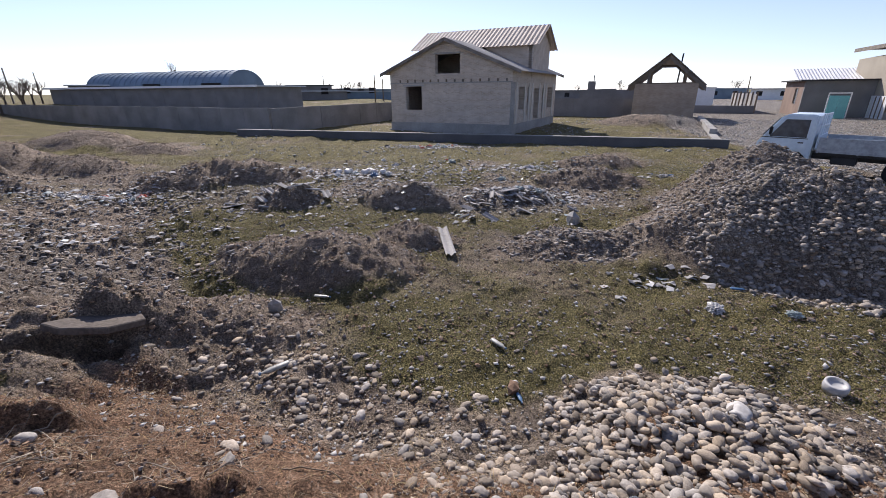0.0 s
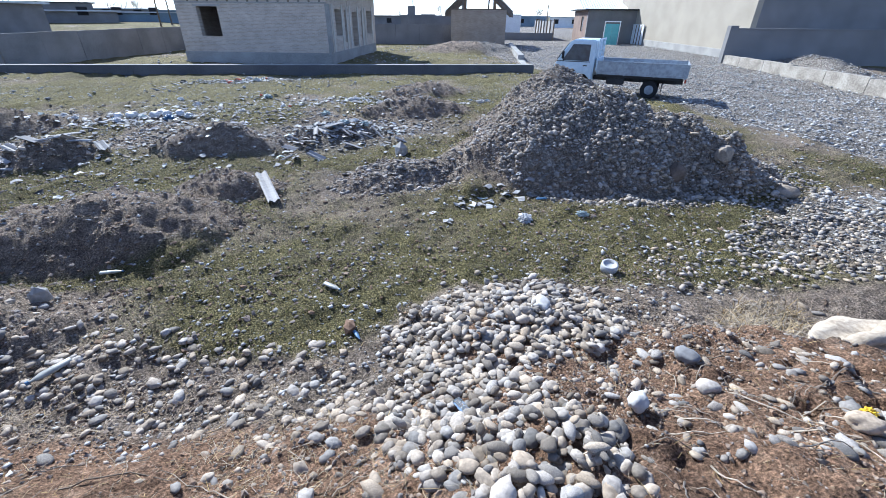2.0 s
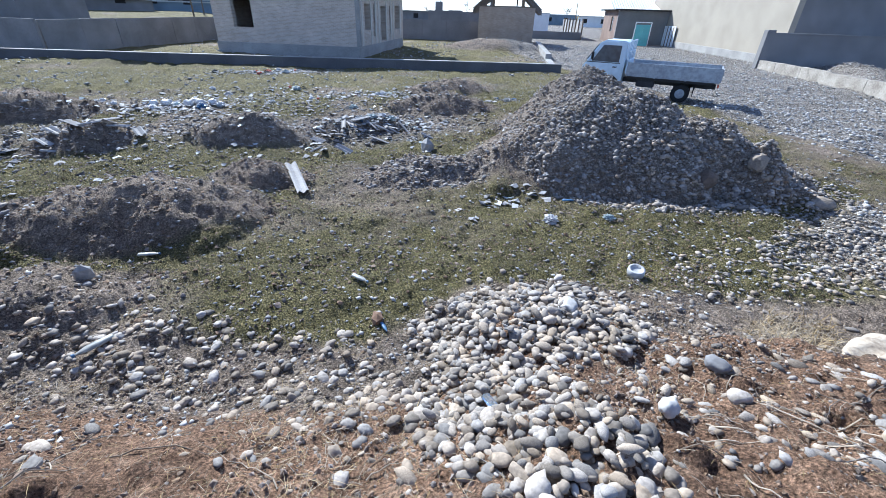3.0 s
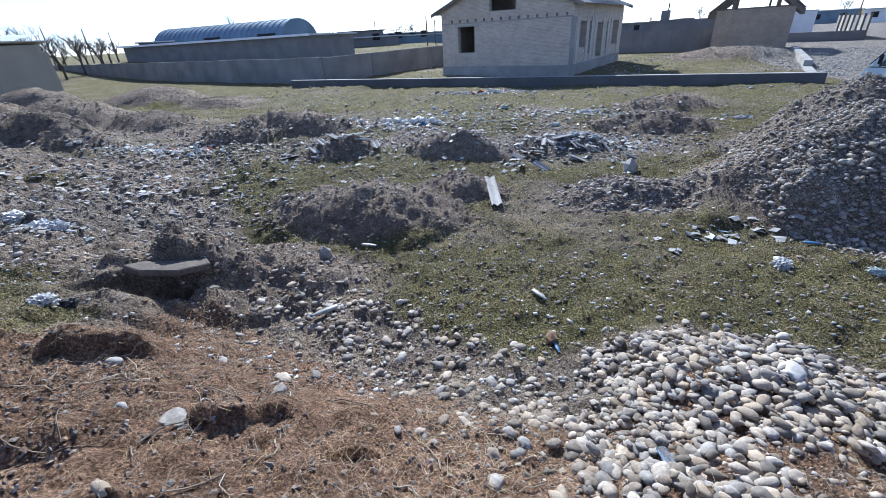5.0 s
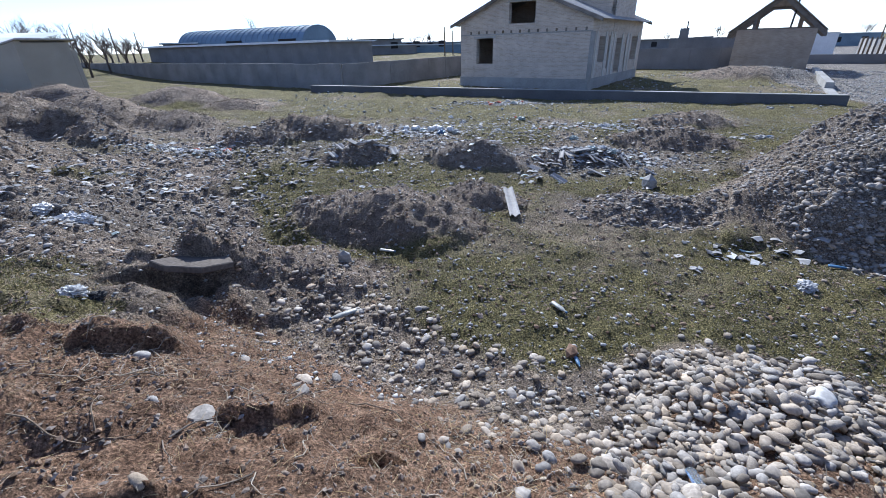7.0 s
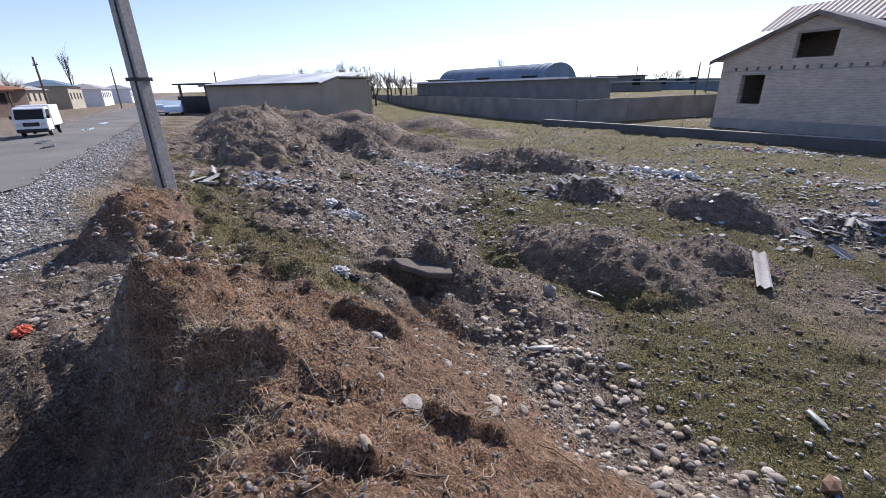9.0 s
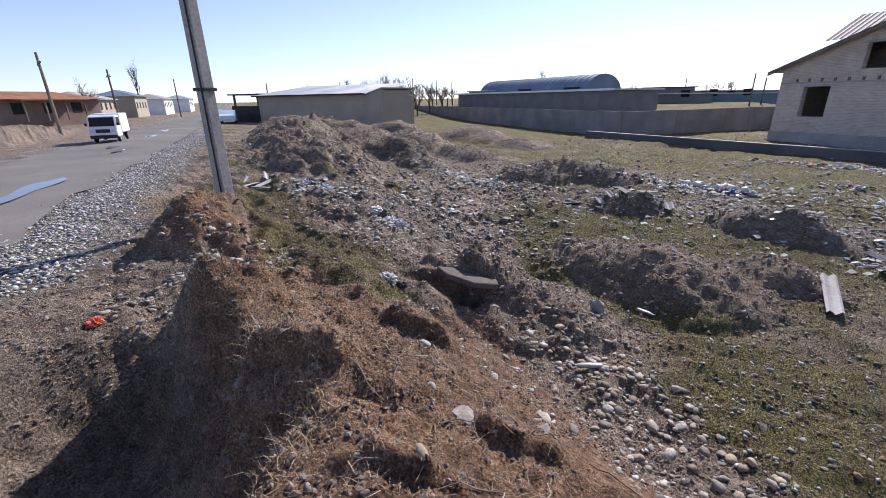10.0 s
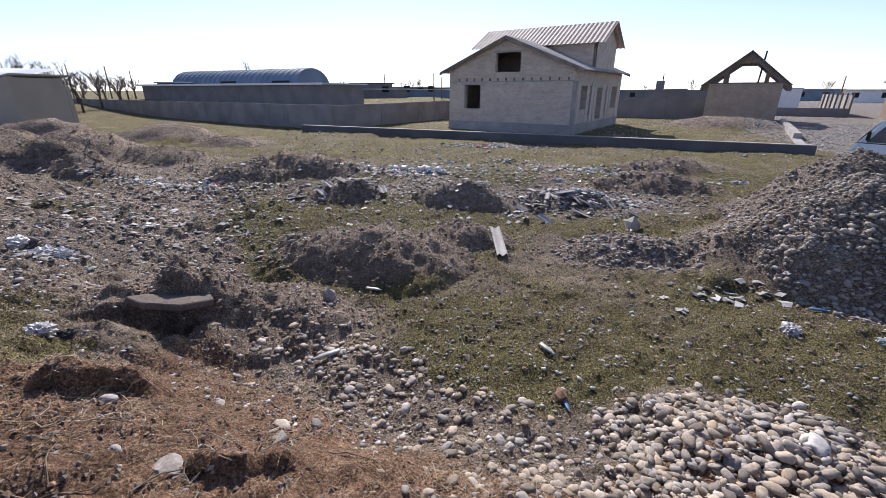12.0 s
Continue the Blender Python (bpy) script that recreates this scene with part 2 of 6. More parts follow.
BROKENBRICK = material("brown_brick", (0.23, 0.145, 0.095), (0.14, 0.085, 0.055), 0.9, 30, 6, 0.4)
# concrete darkened to carry the shade on the footing's near face
FOOTING = material("shaded_footing_concrete", (0.135, 0.135, 0.14), (0.085, 0.085, 0.09), 0.9, 20, 0.9, 0.3)
WEED = material("dead_weed_stems", (0.28, 0.215, 0.155), (0.15, 0.11, 0.078), 0.9, 10, 2, 0, spread=0.4)
STAINED = material("stained_strip_concrete", (0.42, 0.385, 0.33), (0.2, 0.175, 0.145), 0.92, 14, 1.6, 0.4)
WATER = material("puddle_water", (0.09, 0.085, 0.08), (0.07, 0.065, 0.06), 0.04, 5, 1, 0, spec=0.6)

# ---- mesh helpers ----


def part(name, bm, mat, parent=None, label="", smooth=False):
    me = bpy.data.meshes.new(name)
    bm.to_mesh(me)
    bm.free()
    if smooth:
        for p in me.polygons:
            p.use_smooth = True
    me.materials.append(mat)
    ob = new(name, me)
    if parent:
        ob.parent = parent
    if label:
        ob["label"] = label
    return ob


def box(bm, x0, x1, y0, y1, z0, z1, m=None, bevel=0.0):
    r = bmesh.ops.create_cube(bm, size=1.0)
    t = Matrix.Translation(((x0 + x1) / 2, (y0 + y1) / 2, (z0 + z1) / 2)) @ Matrix.Diagonal((x1 - x0, y1 - y0, z1 - z0, 1))
    bmesh.ops.transform(bm, matrix=(m @ t) if m else t, verts=r["verts"])
    if bevel:
        es = list({e for v in r["verts"] for e in v.link_edges})
        bmesh.ops.bevel(bm, geom=es, offset=bevel, segments=2, affect="EDGES", clamp_overlap=True)
    return bm


def slab_box(*a, **k):
    return box(bmesh.new(), *a, **k)


def tube(bm, a, c, ra, rc=None, sides=8, caps=True):
    a, c = Vector(a), Vector(c)
    rc = ra if rc is None else rc
    d = c - a
    r = bmesh.ops.create_cone(bm, cap_ends=caps, segments=sides, radius1=ra, radius2=rc, depth=d.length)
    bmesh.ops.transform(bm, matrix=Matrix.Translation((a + c) / 2) @ d.to_track_quat("Z", "Y").to_matrix().to_4x4(), verts=r["verts"])
    return bm


def extrude_poly(bm, pts, y0, y1):
    """A solid from a polygon in x and z, between two values of y."""
    front = [bm.verts.new((x, y0, z)) for x, z in pts]
    back = [bm.verts.new((x, y1, z)) for x, z in pts]
    bm.faces.new(front), bm.faces.new(back[::-1])
    k = len(pts)
    for i in range(k):
        bm.faces.new((front[i], back[i], back[(i + 1) % k], front[(i + 1) % k]))
    bmesh.ops.recalc_face_normals(bm, faces=bm.faces)
    return bm


def wall_mesh(length, top, holes, thick, ridges=(), bottom=0.0):
    """A wall along x, with its outer face at y = 0, of height top(x), with real openings (x0, x1, z0, z1)."""
    bm = bmesh.new()
    xs = sorted({0.0, length, *ridges, *(h[0] for h in holes), *(h[1] for h in holes)})
    for a, c in zip(xs, xs[1:]):
        z = bottom
        for h in sorted((h for h in holes if h[0] < c - 1e-6 and h[1] > a + 1e-6), key=lambda h: h[2]):
            if h[2] > z:
                extrude_poly(bm, [(a, z), (c, z), (c, h[2]), (a, h[2])], 0, thick)
            z = h[3]
        extrude_poly(bm, [(a, z), (c, z), (c, top(c)), (a, top(a))], 0, thick)
    bmesh.ops.remove_doubles(bm, verts=bm.verts, dist=1e-4)
    return bm


def corrugated(bm, width, length, pitch=0.2, amp=0.025, thick=0.01, steps=4, m=None):
    """A wavy sheet: waves across x (width), running along y (length)."""
    n = max(4, int(width / pitch) * steps)
    rows = []
    for z_off in (0, -thick):
        row = []
        for i in range(n + 1):
            x = width * i / n
            z = amp * math.sin(2 * math.pi * x / pitch) + z_off
            row.append((bm.verts.new((x, 0, z)), bm.verts.new((x, length, z))))
        rows.append(row)
    for i in range(n):
        a, c = rows[0][i], rows[0][i + 1]
        bm.faces.new((a[0], c[0], c[1], a[1]))
        a2, c2 = rows[1][i], rows[1][i + 1]
        bm.faces.new((a2[0], a2[1], c2[1], c2[0]))
        bm.faces.new((a[0], a2[0], c2[0], c[0])), bm.faces.new((a[1], c[1], c2[1], a2[1]))
    for i in (0, n):
        a, a2 = rows[0][i], rows[1][i]
        bm.faces.new((a[0], a[1], a2[1], a2[0]))
    vs = [v for r in rows for p in r for v in p]
    if m:
        bmesh.ops.transform(bm, matrix=m, verts=vs)
    return bm


def fast_mesh(name, verts, faces, mat, smooth=True):
    """A mesh object from arrays of vertices (n, 3) and faces (m, k)."""
    me = bpy.data.meshes.new(name)
    m, k = faces.shape
    me.vertices.add(len(verts)), me.loops.add(m * k), me.polygons.add(m)
    me.vertices.foreach_set("co", verts.astype(np.float32).ravel())
    me.loops.foreach_set("vertex_index", faces.astype(np.int32).ravel())
    me.polygons.foreach_set("loop_start", np.arange(0, m * k, k, dtype=np.int32))
    me.polygons.foreach_set("use_smooth", np.full(m, smooth))
    me.update(calc_edges=True)
    me.materials.append(mat)
    return new(name, me)


# ---- the lie of the land ----
rng = np.random.default_rng(7)
TABLE = rng.random((256, 256))


def value_noise(x, y):
    xi, yi = np.floor(x).astype(int), np.floor(y).astype(int)
    fx, fy = x - xi, y - yi
    fx, fy = fx * fx * (3 - 2 * fx), fy * fy * (3 - 2 * fy)
    a, b = TABLE[xi & 255, yi & 255], TABLE[(xi + 1) & 255, yi & 255]
    c, d = TABLE[xi & 255, (yi + 1) & 255], TABLE[(xi + 1) & 255, (yi + 1) & 255]
    return (a + (b - a) * fx) * (1 - fy) + (c + (d - c) * fx) * fy


def fbm(x, y, scale, octaves=4, gain=0.5):
    """Layered noise about zero."""
    total, amp = 0.0, 1.0
    for i in range(octaves):
        total = total + amp * (value_noise(x * scale + 17.3 * i, y * scale + 9.1 * i) - 0.5)
        scale, amp = scale * 2.03, amp * gain
    return total


def ease(a, b, v):
    t = np.clip((v - a) / (b - a), 0, 1)
    return t * t * (3 - 2 * t)


U, V = Vector((0.891, -0.454, 0)), Vector((0.454, 0.891, 0))


def road_side(x, y):
    """Metres from the road's edge towards the field."""
    return (x + 10.2) * 0.371 + (y - 0.1) * 0.928


# heaps of spoil: x, y, half lengths, turn, height, roughness
HEAPS = [
    (-2.15, 6.7, 1.95, 1.1, -8, 0.6, 0.1), (-0.55, 7.95, 1.0, 0.65, 0, 0.42, 0.08), (-0.75, 10.9, 1.35, 0.75, 0, 0.62, 0.08),
    (2.55, 7.75, 1.35, 0.85, 0, 0.26, 0.08), (4.8, 13.5, 1.9, 1.0, 0, 0.45, 0.08), (6.2, 16.9, 2.0, 1.0, 0, 0.45, 0.08),
    (-4.2, 11.0, 1.1, 0.8, 10, 0.45, 0.12), (-8.6, 13.2, 1.7, 1.0, 10, 0.5, 0.12), (-6.9, 14.4, 2.4, 1.2, -10, 0.65, 0.1),
    (1.9, 11.6, 1.6, 0.7, 0, 0.3, 0.1),
    (6.0, 7.15, 2.6, 2.15, -25, 1.62, 0.10), (7.75, 10.4, 2.5, 2.0, 0, 1.5, 0.10), (7.75, 5.7, 1.8, 1.1, -38, 0.7, 0.10),
    (-20.5, 24.8, 3.8, 2.2, -10, 0.85, 0.15), (-13.2, 7.4, 3.2, 2.0, -25, 0.72, 0.3), (-17.5, 9.6, 3.9, 2.3, -25, 0.85, 0.35),
    (-22.5, 12.0, 4.4, 2.6, -22, 1.3, 0.35), (-17.0, 13.2, 4.0, 2.2, -20, 0.95, 0.34), (-25.0, 17.0, 4.6, 2.6, -20, 1.4, 0.34),
    (-19.5, 18.0, 4.0, 2.2, -10, 1.0, 0.3), (-13.5, 12.0, 2.0, 1.1, -10, 0.55, 0.12), (-14.5, 16.5, 2.2, 1.1, -10, 0.6, 0.1), (-30.0, 15.5, 5.0, 2.6, -20, 1.4, 0.3),
    (-33.0, 21.0, 5.2, 2.8, -20, 1.2, 0.25), (-28.0, 23.5, 4.0, 2.0, -10, 1.2, 0.25), (-15.0, 22.0, 2.0, 1.1, 0, 0.5, 0.1),
    (-7.05, 1.75, 1.05, 0.75, -20, 0.62, 0.14), (-3.0, 4.35, 1.5, 0.95, 25, 0.42, 0.1), (-3.42, 4.12, 0.65, 0.5, 38, 0.45, 0.1), (-3.25, 2.98, 0.5, 0.3, 20, 0.14, 0.1),
    (-4.05, 0.95, 0.62, 0.42, 30, 0.34, 0.12), (-2.65, 1.1, 0.7, 0.4, -10, 0.05, 0.08), (-0.9, 0.75, 0.5, 0.35, 0, 0.12, 0.1),
    (2.2, 2.75, 1.35, 0.8, 5, 0.2, 0.06), (1.2, 1.15, 0.7, 0.5, -20, 0.1, 0.06), (3.6, 1.4, 1.2, 0.6, -15, 0.18, 0.1),
    (-42.0, 1.0, 13.0, 2.2, -22, 1.0, 0.2), (-31.0, -3.5, 9.0, 1.8, -22, 0.8, 0.2),
    (17.5, 37.0, 5.0, 2.5, -26, 0.9, 0.1), (32.0, 17.5, 4.4, 1.2, 62, 0.75, 0.12),
]
# small pits cut into the bank: x, y, half lengths, turn, depth
PITS = [(-3.55, 3.28, 0.5, 0.27, 36, 0.4), (-0.62, 1.42, 0.14, 0.07, 20, 0.1), (-4.9, 1.3, 0.35, 0.2, 0, 0.15), (2.95, 0.85, 0.16, 0.08, 0, 0.07), (3.3, 0.7, 0.22, 0.09, -10, 0.08)]
# broken edges of the bank, each a slope that ends in a steep face: x, y, half length, way the face looks, height, length of the slope
SCARPS = [(-2.72, 2.1, 0.38, -58, 0.2, 0.45), (-1.38, 1.66, 0.26, -65, 0.13, 0.4), (-2.62, 0.84, 0.4, -70, 0.2, 0.5), (-1.52, 0.8, 0.22, -58, 0.09, 0.35),
          (-3.75, 0.72, 0.3, -75, 0.1, 0.4), (-4.45, 1.25, 0.25, -70, 0.1, 0.3), (-3.4, 3.72, 0.4, -54, 0.12, 0.5)]


def ground_height(x, y):
    x, y = np.asarray(x, float), np.asarray(y, float)
    s = road_side(x, y)
    wob = fbm(x, y, 0.7, 3) * 0.5
    toe = 6.35 + np.clip(-x - 3.0, 0, 8) * 0.85 + ease(0.2, 2.2, x) * 1.25 + wob
    crest = 3.9 + ease(0.2, 2.2, x) * 0.6
    fall = 1 - ease(0, 1, (s - crest) / np.maximum(toe - crest, 0.5))
    side = ease(-7.0, -4.0, x) * (1 - ease(5.5, 9.0, x))
    top = 0.95 + 0.17 * side
    # the bank and the road sink gently further along; to the right, the yard lies as low as the field
    level = (1 - ease(6.0, 15.0, x)) * (1 - 0.38 * ease(12.0, 40.0, -x))
    z = fall * top * level
    # the side of the bank towards the road drops to the verge
    z = z - (1 - ease(2.2, 3.3, s + wob * 0.3)) * (0.30 * side) * level
    z = np.where(s < 0.0, z - 0.03, z)
    far = np.hypot(x, y)
    # beyond the garden wall the land lies higher
    z = z * (1 - ease(60, 140, far)) + 1.5 * ease(52, 92, far) * ease(0.0, 15.0, -x) * ease(0.5, 0.85, y / np.maximum(np.abs(x), 0.1)) * (y > 0)
    near = 1 - ease(20, 60, far)
    soft = ease(1.0, 2.5, s)
    z = z + fbm(x, y, 0.35, 3) * 0.18 * near * soft + fbm(x, y, 2.6, 4, 0.6) * (0.085 + 0.09 * ease(2.5, 6.0, -x)) * near * (0.25 + 0.75 * soft)
    bank = fall * ease(2.3, 3.2, s) * level * near
    z = z + fbm(x, y, 5.0, 4, 0.6) * 0.10 * bank
    shape_in = z.shape
    x, y, z = x.ravel(), y.ravel(), z.ravel().copy()
    for hx, hy, a, b, turn, h, r in HEAPS:
        near_by = np.flatnonzero(np.hypot(x - hx, y - hy) < 2.0 * max(a, b))
        px, py = x[near_by], y[near_by]
        c, q = math.cos(radians(turn)), math.sin(radians(turn))
        dx, dy = px - hx, py - hy
        d = np.sqrt(((dx * c + dy * q) / a) ** 2 + ((dy * c - dx * q) / b) ** 2)
        d = d * (1 + 0.45 * fbm(px, py, 1.3 / max(min(a, b), 0.5), 3))
        # low heaps are domes, tall ones cones with a blunt top
        if h > 1.45:
            shape = np.clip(1.06 - np.sqrt(d * d + 0.075), 0, None) / 0.79
        else:
            shape = np.clip(1 - (d * 0.93) ** 2, 0, None) ** 1.4
        z[near_by] += h * shape + r * fbm(px, py, 3.2, 4, 0.6) * np.clip(shape * 3, 0, 1)
    # the near bank breaks off steeply towards the road
    brow = np.interp(x, [-5.6, -5.0, -4.3, -3.2, -2.3, -1.75, -1.4], [0.35, 0.6, 0.75, 0.85, 0.78, 0.25, -0.7]) + 0.25 * fbm(x, y, 2.2, 3)
    e = brow - y
    reach = ease(-5.0, -4.0, x) * (1 - ease(-1.5, -1.25, x))
    z = z + reach * (0.2 * (1 - 0.85 * ease(-3.6, -3.0, x)) * ease(-0.7, -0.05, e) * (1 - ease(0, 0.3, e)) - 0.85 * ease(-0.05, 0.75, e) * (1 - ease(1.1, 2.0, e)))
    for hx, hy, a, b, turn, h in PITS:
        c, q = math.cos(radians(turn)), math.sin(radians(turn))
        dx, dy = x - hx, y - hy
        d = np.sqrt(((dx * c + dy * q) / a) ** 2 + ((dy * c - dx * q) / b) ** 2) * (1 + 0.5 * fbm(x, y, 4.0, 2))
        z = z - h * (1 - ease(0.75, 1.1, d))
    for hx, hy, a, way, h, b in SCARPS:
        near_by = np.flatnonzero(np.hypot(x - hx, y - hy) < 1.2)
        px, py = x[near_by], y[near_by]
        c, q = math.cos(radians(way)), math.sin(radians(way))
        dx, dy = px - hx, py - hy
        v = dx * c + dy * q + 0.22 * fbm(px, py, 3.0, 3)
        u = np.abs(dy * c - dx * q) / a * (1 + 0.4 * fbm(px, py, 4.0, 2))
        z[near_by] += h * np.where(v < 0, 1 - ease(0, b, -v), 1 - ease(0.0, 0.07, v)) * (1 - ease(0.65, 1.1, u))
    return z.reshape(shape_in)


def at_ground(x, y, lift=0.0):
    return float(ground_height(x, y)) + lift


def graded(lo, hi, fine, f0, f1, grow=1.045):
    """Grid lines: even inside f0 to f1, ever wider outside."""
    mid = list(np.arange(f0, f1, fine))
    out, step, v = [], fine, mid[-1]
    while v < hi:
        step *= grow
        v += step
        out.append(v)
    left, step, v = [], fine, f0
    while v > lo:
        step *= grow
        v -= step
        left.append(v)
    return np.array(left[::-1] + mid + out)


def zones(x, y):
    """Shares of turf, grey rubble and red earth."""
    s = road_side(x, y)
    n1 = fbm(x, y, 0.5, 4)
    far = np.hypot(x, y)
    toe = 6.35 + np.clip(-x - 3.0, 0, 8) * 0.85 + ease(0.2, 2.2, x) * 1.25
    red = (1 - ease(-0.4, 0.2, s - toe + 0.4)) * ease(2.4, 3.2, s) * (1 - ease(4.5, 6.5, np.abs(x + 1.0)))
    red = red * (1 - ease(1.8, 2.5, y + 0.5 * n1) * ease(2.7, 3.5, -x))
    red = np.maximum(red, 0.9 * np.exp(-(((x + 7.0) / 1.4) ** 2 + ((y - 1.7) / 1.0) ** 2)))
    turf = np.clip(0.9 + 1.1 * n1, 0, 1) * ease(0.0, 0.6, s - toe)
    turf = np.maximum(turf, 0.75 * np.clip(0.5 + 2 * fbm(x, y, 0.8, 3), 0, 1) * ease(1.2, 2.2, s) * ((x < -4.5) | ((x < -3.3) & (y > 2.0))))
    grey = np.zeros_like(x)
    for gx, gy, a, b, w in ((1.4, 11.5, 5.0, 1.8, 0.55), (-5.5, 12.0, 4.0, 1.3, 0.45), (-6.0, 15.5, 6.0, 1.2, 0.4), (-6.5, 5.5, 2.5, 2.2, 0.5), (6.7, 6.7, 2.7, 2.2, 0.75), (7.8, 10.4, 2.8, 2.4, 0.5), (2.6, 7.6, 1.5, 1.0, 0.6), (-5.6, 0.9, 1.4, 0.7, 0.45), (-18.0, 13.0, 11.0, 6.0, 0.42), (9.0, 3.0, 2.5, 1.2, 0.9)):
        grey = np.maximum(grey, w * np.exp(-(((x - gx) / a) ** 2 + ((y - gy) / b) ** 2) ** 2))
    # gravelled yard to the right
    line = (x - 12.0) * 0.985 - (y - 4.5) * 0.17 + 0.4 * fbm(x, y, 0.6, 3)
    yard = ease(0.0, 1.2, line) * (1 - ease(27, 31, x * U.x + y * U.y + 6))
    grey = np.maximum(grey, yard)
    verge = (1 - ease(1.3, 2.1, s + 0.5 * fbm(x, y, 0.7, 3))) * (s > -6.5) * (1 - 0.8 * ease(-7.5, -5.5, x) * ease(0.3, 0.8, s))
    grey = np.maximum(grey, verge)
    heap = np.zeros_like(x)
    for hx, hy, a, b, turn, h, r in HEAPS:
        c, q = math.cos(radians(turn)), math.sin(radians(turn))
        dx, dy = x - hx, y - hy
        d = np.sqrt(((dx * c + dy * q) / a) ** 2 + ((dy * c - dx * q) / b) ** 2)
        heap = np.maximum(heap, 1 - ease(0.8, 1.1, d))
    turf = turf * (1 - 0.8 * heap)
    far_field = ease(45, 70, far) * (y > 0)
    turf = np.maximum(turf, far_field * 0.4)
    return turf * (1 - grey), grey, red


def build_ground():
    xs, ys = graded(-2600, 2600, 0.04, -5.2, 5.2, 1.025), graded(-600, 3000, 0.04, -1.0, 6.0, 1.025)
    gx, gy = np.meshgrid(xs, ys)
    gz = ground_height(gx, gy)
    verts = np.stack([gx, gy, gz], -1).reshape(-1, 3)
    w, h = len(xs), len(ys)
    i = (np.arange(h - 1)[:, None] * w + np.arange(w - 1)[None, :]).ravel()
    faces = np.stack([i, i + 1, i + w + 1, i + w], -1)
    ob = fast_mesh("ground", verts, faces, SOIL)
    turf, grey, red = zones(gx.ravel(), gy.ravel())
    col = ob.data.color_attributes.new("zone", "FLOAT_COLOR", "POINT")
    col.data.foreach_set("color", np.stack([turf, grey, red, np.ones_like(red)], -1).astype(np.float32).ravel())
    return tagged(ob, "uneven field of soil, thin turf and rubble heaps", "ground", kind="structure")


build_ground()

# ---- road, kerbs and garden walls ----


def thing(name, m, label, category, group="", kind=""):
    e = new(name)
    e.matrix_world = m
    e.empty_display_size = 0.3
    return tagged(e, label, category, group, kind)


def along(o, d, z=0.0):
    """A frame at o whose x runs along d."""
    return Matrix.Translation((o[0], o[1], z)) @ Matrix.Rotation(math.atan2(d[1], d[0]), 4, "Z")


def build_road():
    xs = np.concatenate([np.arange(-30, 62, 0.7), np.arange(62, 420, 6.0)])
    ts = np.linspace(0, 4.9, 13)
    a, t = np.meshgrid(xs, ts)
    x = -10.2 - 0.928 * a - 0.371 * t
    y = 0.1 + 0.371 * a - 0.928 * t
    rag = np.where((t < 0.01) | (t > 4.89), fbm(a, t, 0.8, 3) * 0.5, 0)
    x, y = x + 0.371 * rag, y + 0.928 * rag
    z = ground_height(x, y) + 0.018 + 0.05 * np.sin(np.pi * t / 4.9)
    verts = np.stack([x, y, z], -1).reshape(-1, 3)
    w, h = len(xs), len(ts)
    i = (np.arange(h - 1)[:, None] * w + np.arange(w - 1)[None, :]).ravel()
    ob = fast_mesh("road", verts, np.stack([i, i + w, i + w + 1, i + 1], -1), ASPHALT)
    return tagged(ob, "worn potholed asphalt road with ragged edges", "road", kind="structure")


build_road()


def puddle(a, t, la, lb, turn):
    bm = bmesh.new()
    n = 26
    vs = []
    for i in range(n):
        w = 2 * math.pi * i / n
        r = 1 + 0.22 * math.sin(3 * w + a) + 0.12 * math.sin(5 * w + t)
        vs.append(bm.verts.new((la * r * math.cos(w), lb * r * math.sin(w), 0)))
    bm.faces.new(vs)
    x, y = -10.2 - 0.928 * a - 0.371 * t, 0.1 + 0.371 * a - 0.928 * t
    ob = part("puddle", bm, WATER)
    z = at_ground(x, y) + 0.018 + 0.05 * math.sin(math.pi * t / 4.9) + 0.016
    ob.matrix_world = Matrix.Translation((x, y, z)) @ Matrix.Rotation(radians(158.2 + turn), 4, "Z")
    return tagged(ob, "shallow rain puddle lying in the worn asphalt", "puddle", "puddles on the road")


for q in ((3.9, 1.25, 1.7, 0.26, -3), (3.4, 2.5, 1.0, 0.16, 4), (14.0, 1.6, 1.1, 0.2, 0), (18.0, 2.6, 0.9, 0.25, 4), (28.0, 2.3, 1.2, 0.3, 0), (35.0, 2.3, 1.3, 0.3, 3), (7.5, 3.6, 0.8, 0.18, 0)):
    puddle(*q)


def low_kerb():
    """The long low concrete footing in front of the house."""
    a, c = Vector((-14.3, 30.1, 0)), Vector((14.4, 21.2, 0))
    d = (c - a).normalized()
    th = thing("concrete_footing", along(a, d, -0.1), "long low concrete strip footing, shaded face and lit top in its colours", "footing")
    step, n = 2.98, 10
    for i in range(n):
        # dark block and paler cap: shaded face and lit top put into colour
        bm = slab_box(i * step, (i + 1) * step - 0.004, 0, 0.35, 0, 0.52 + 0.015 * random.random(), bevel=0.012)
        block = part("footing_block", bm, FOOTING, th)
        part("cap", slab_box(i * step + 0.005, (i + 1) * step - 0.02, 0.02, 0.34, 0.535, 0.555), CONCRETE, block)
    return th


low_kerb()


def lane_kerb():
    a = Vector((24.3, 41.3, 0))
    th = thing("lane_kerb", along(a, -V, -0.1), "straight concrete lane kerb lying beside gravel", "kerb")
    for i in range(5):
        part("kerb_block", slab_box(i * 3.0, i * 3.0 + 2.98, -0.3, 0.1, 0, 0.5, bevel=0.015), CONCRETE, th)
    part("kerb_block", slab_box(15.0, 19.0, -0.3, 0.1, 0, 0.2, bevel=0.015), CONCRETE, th)


lane_kerb()


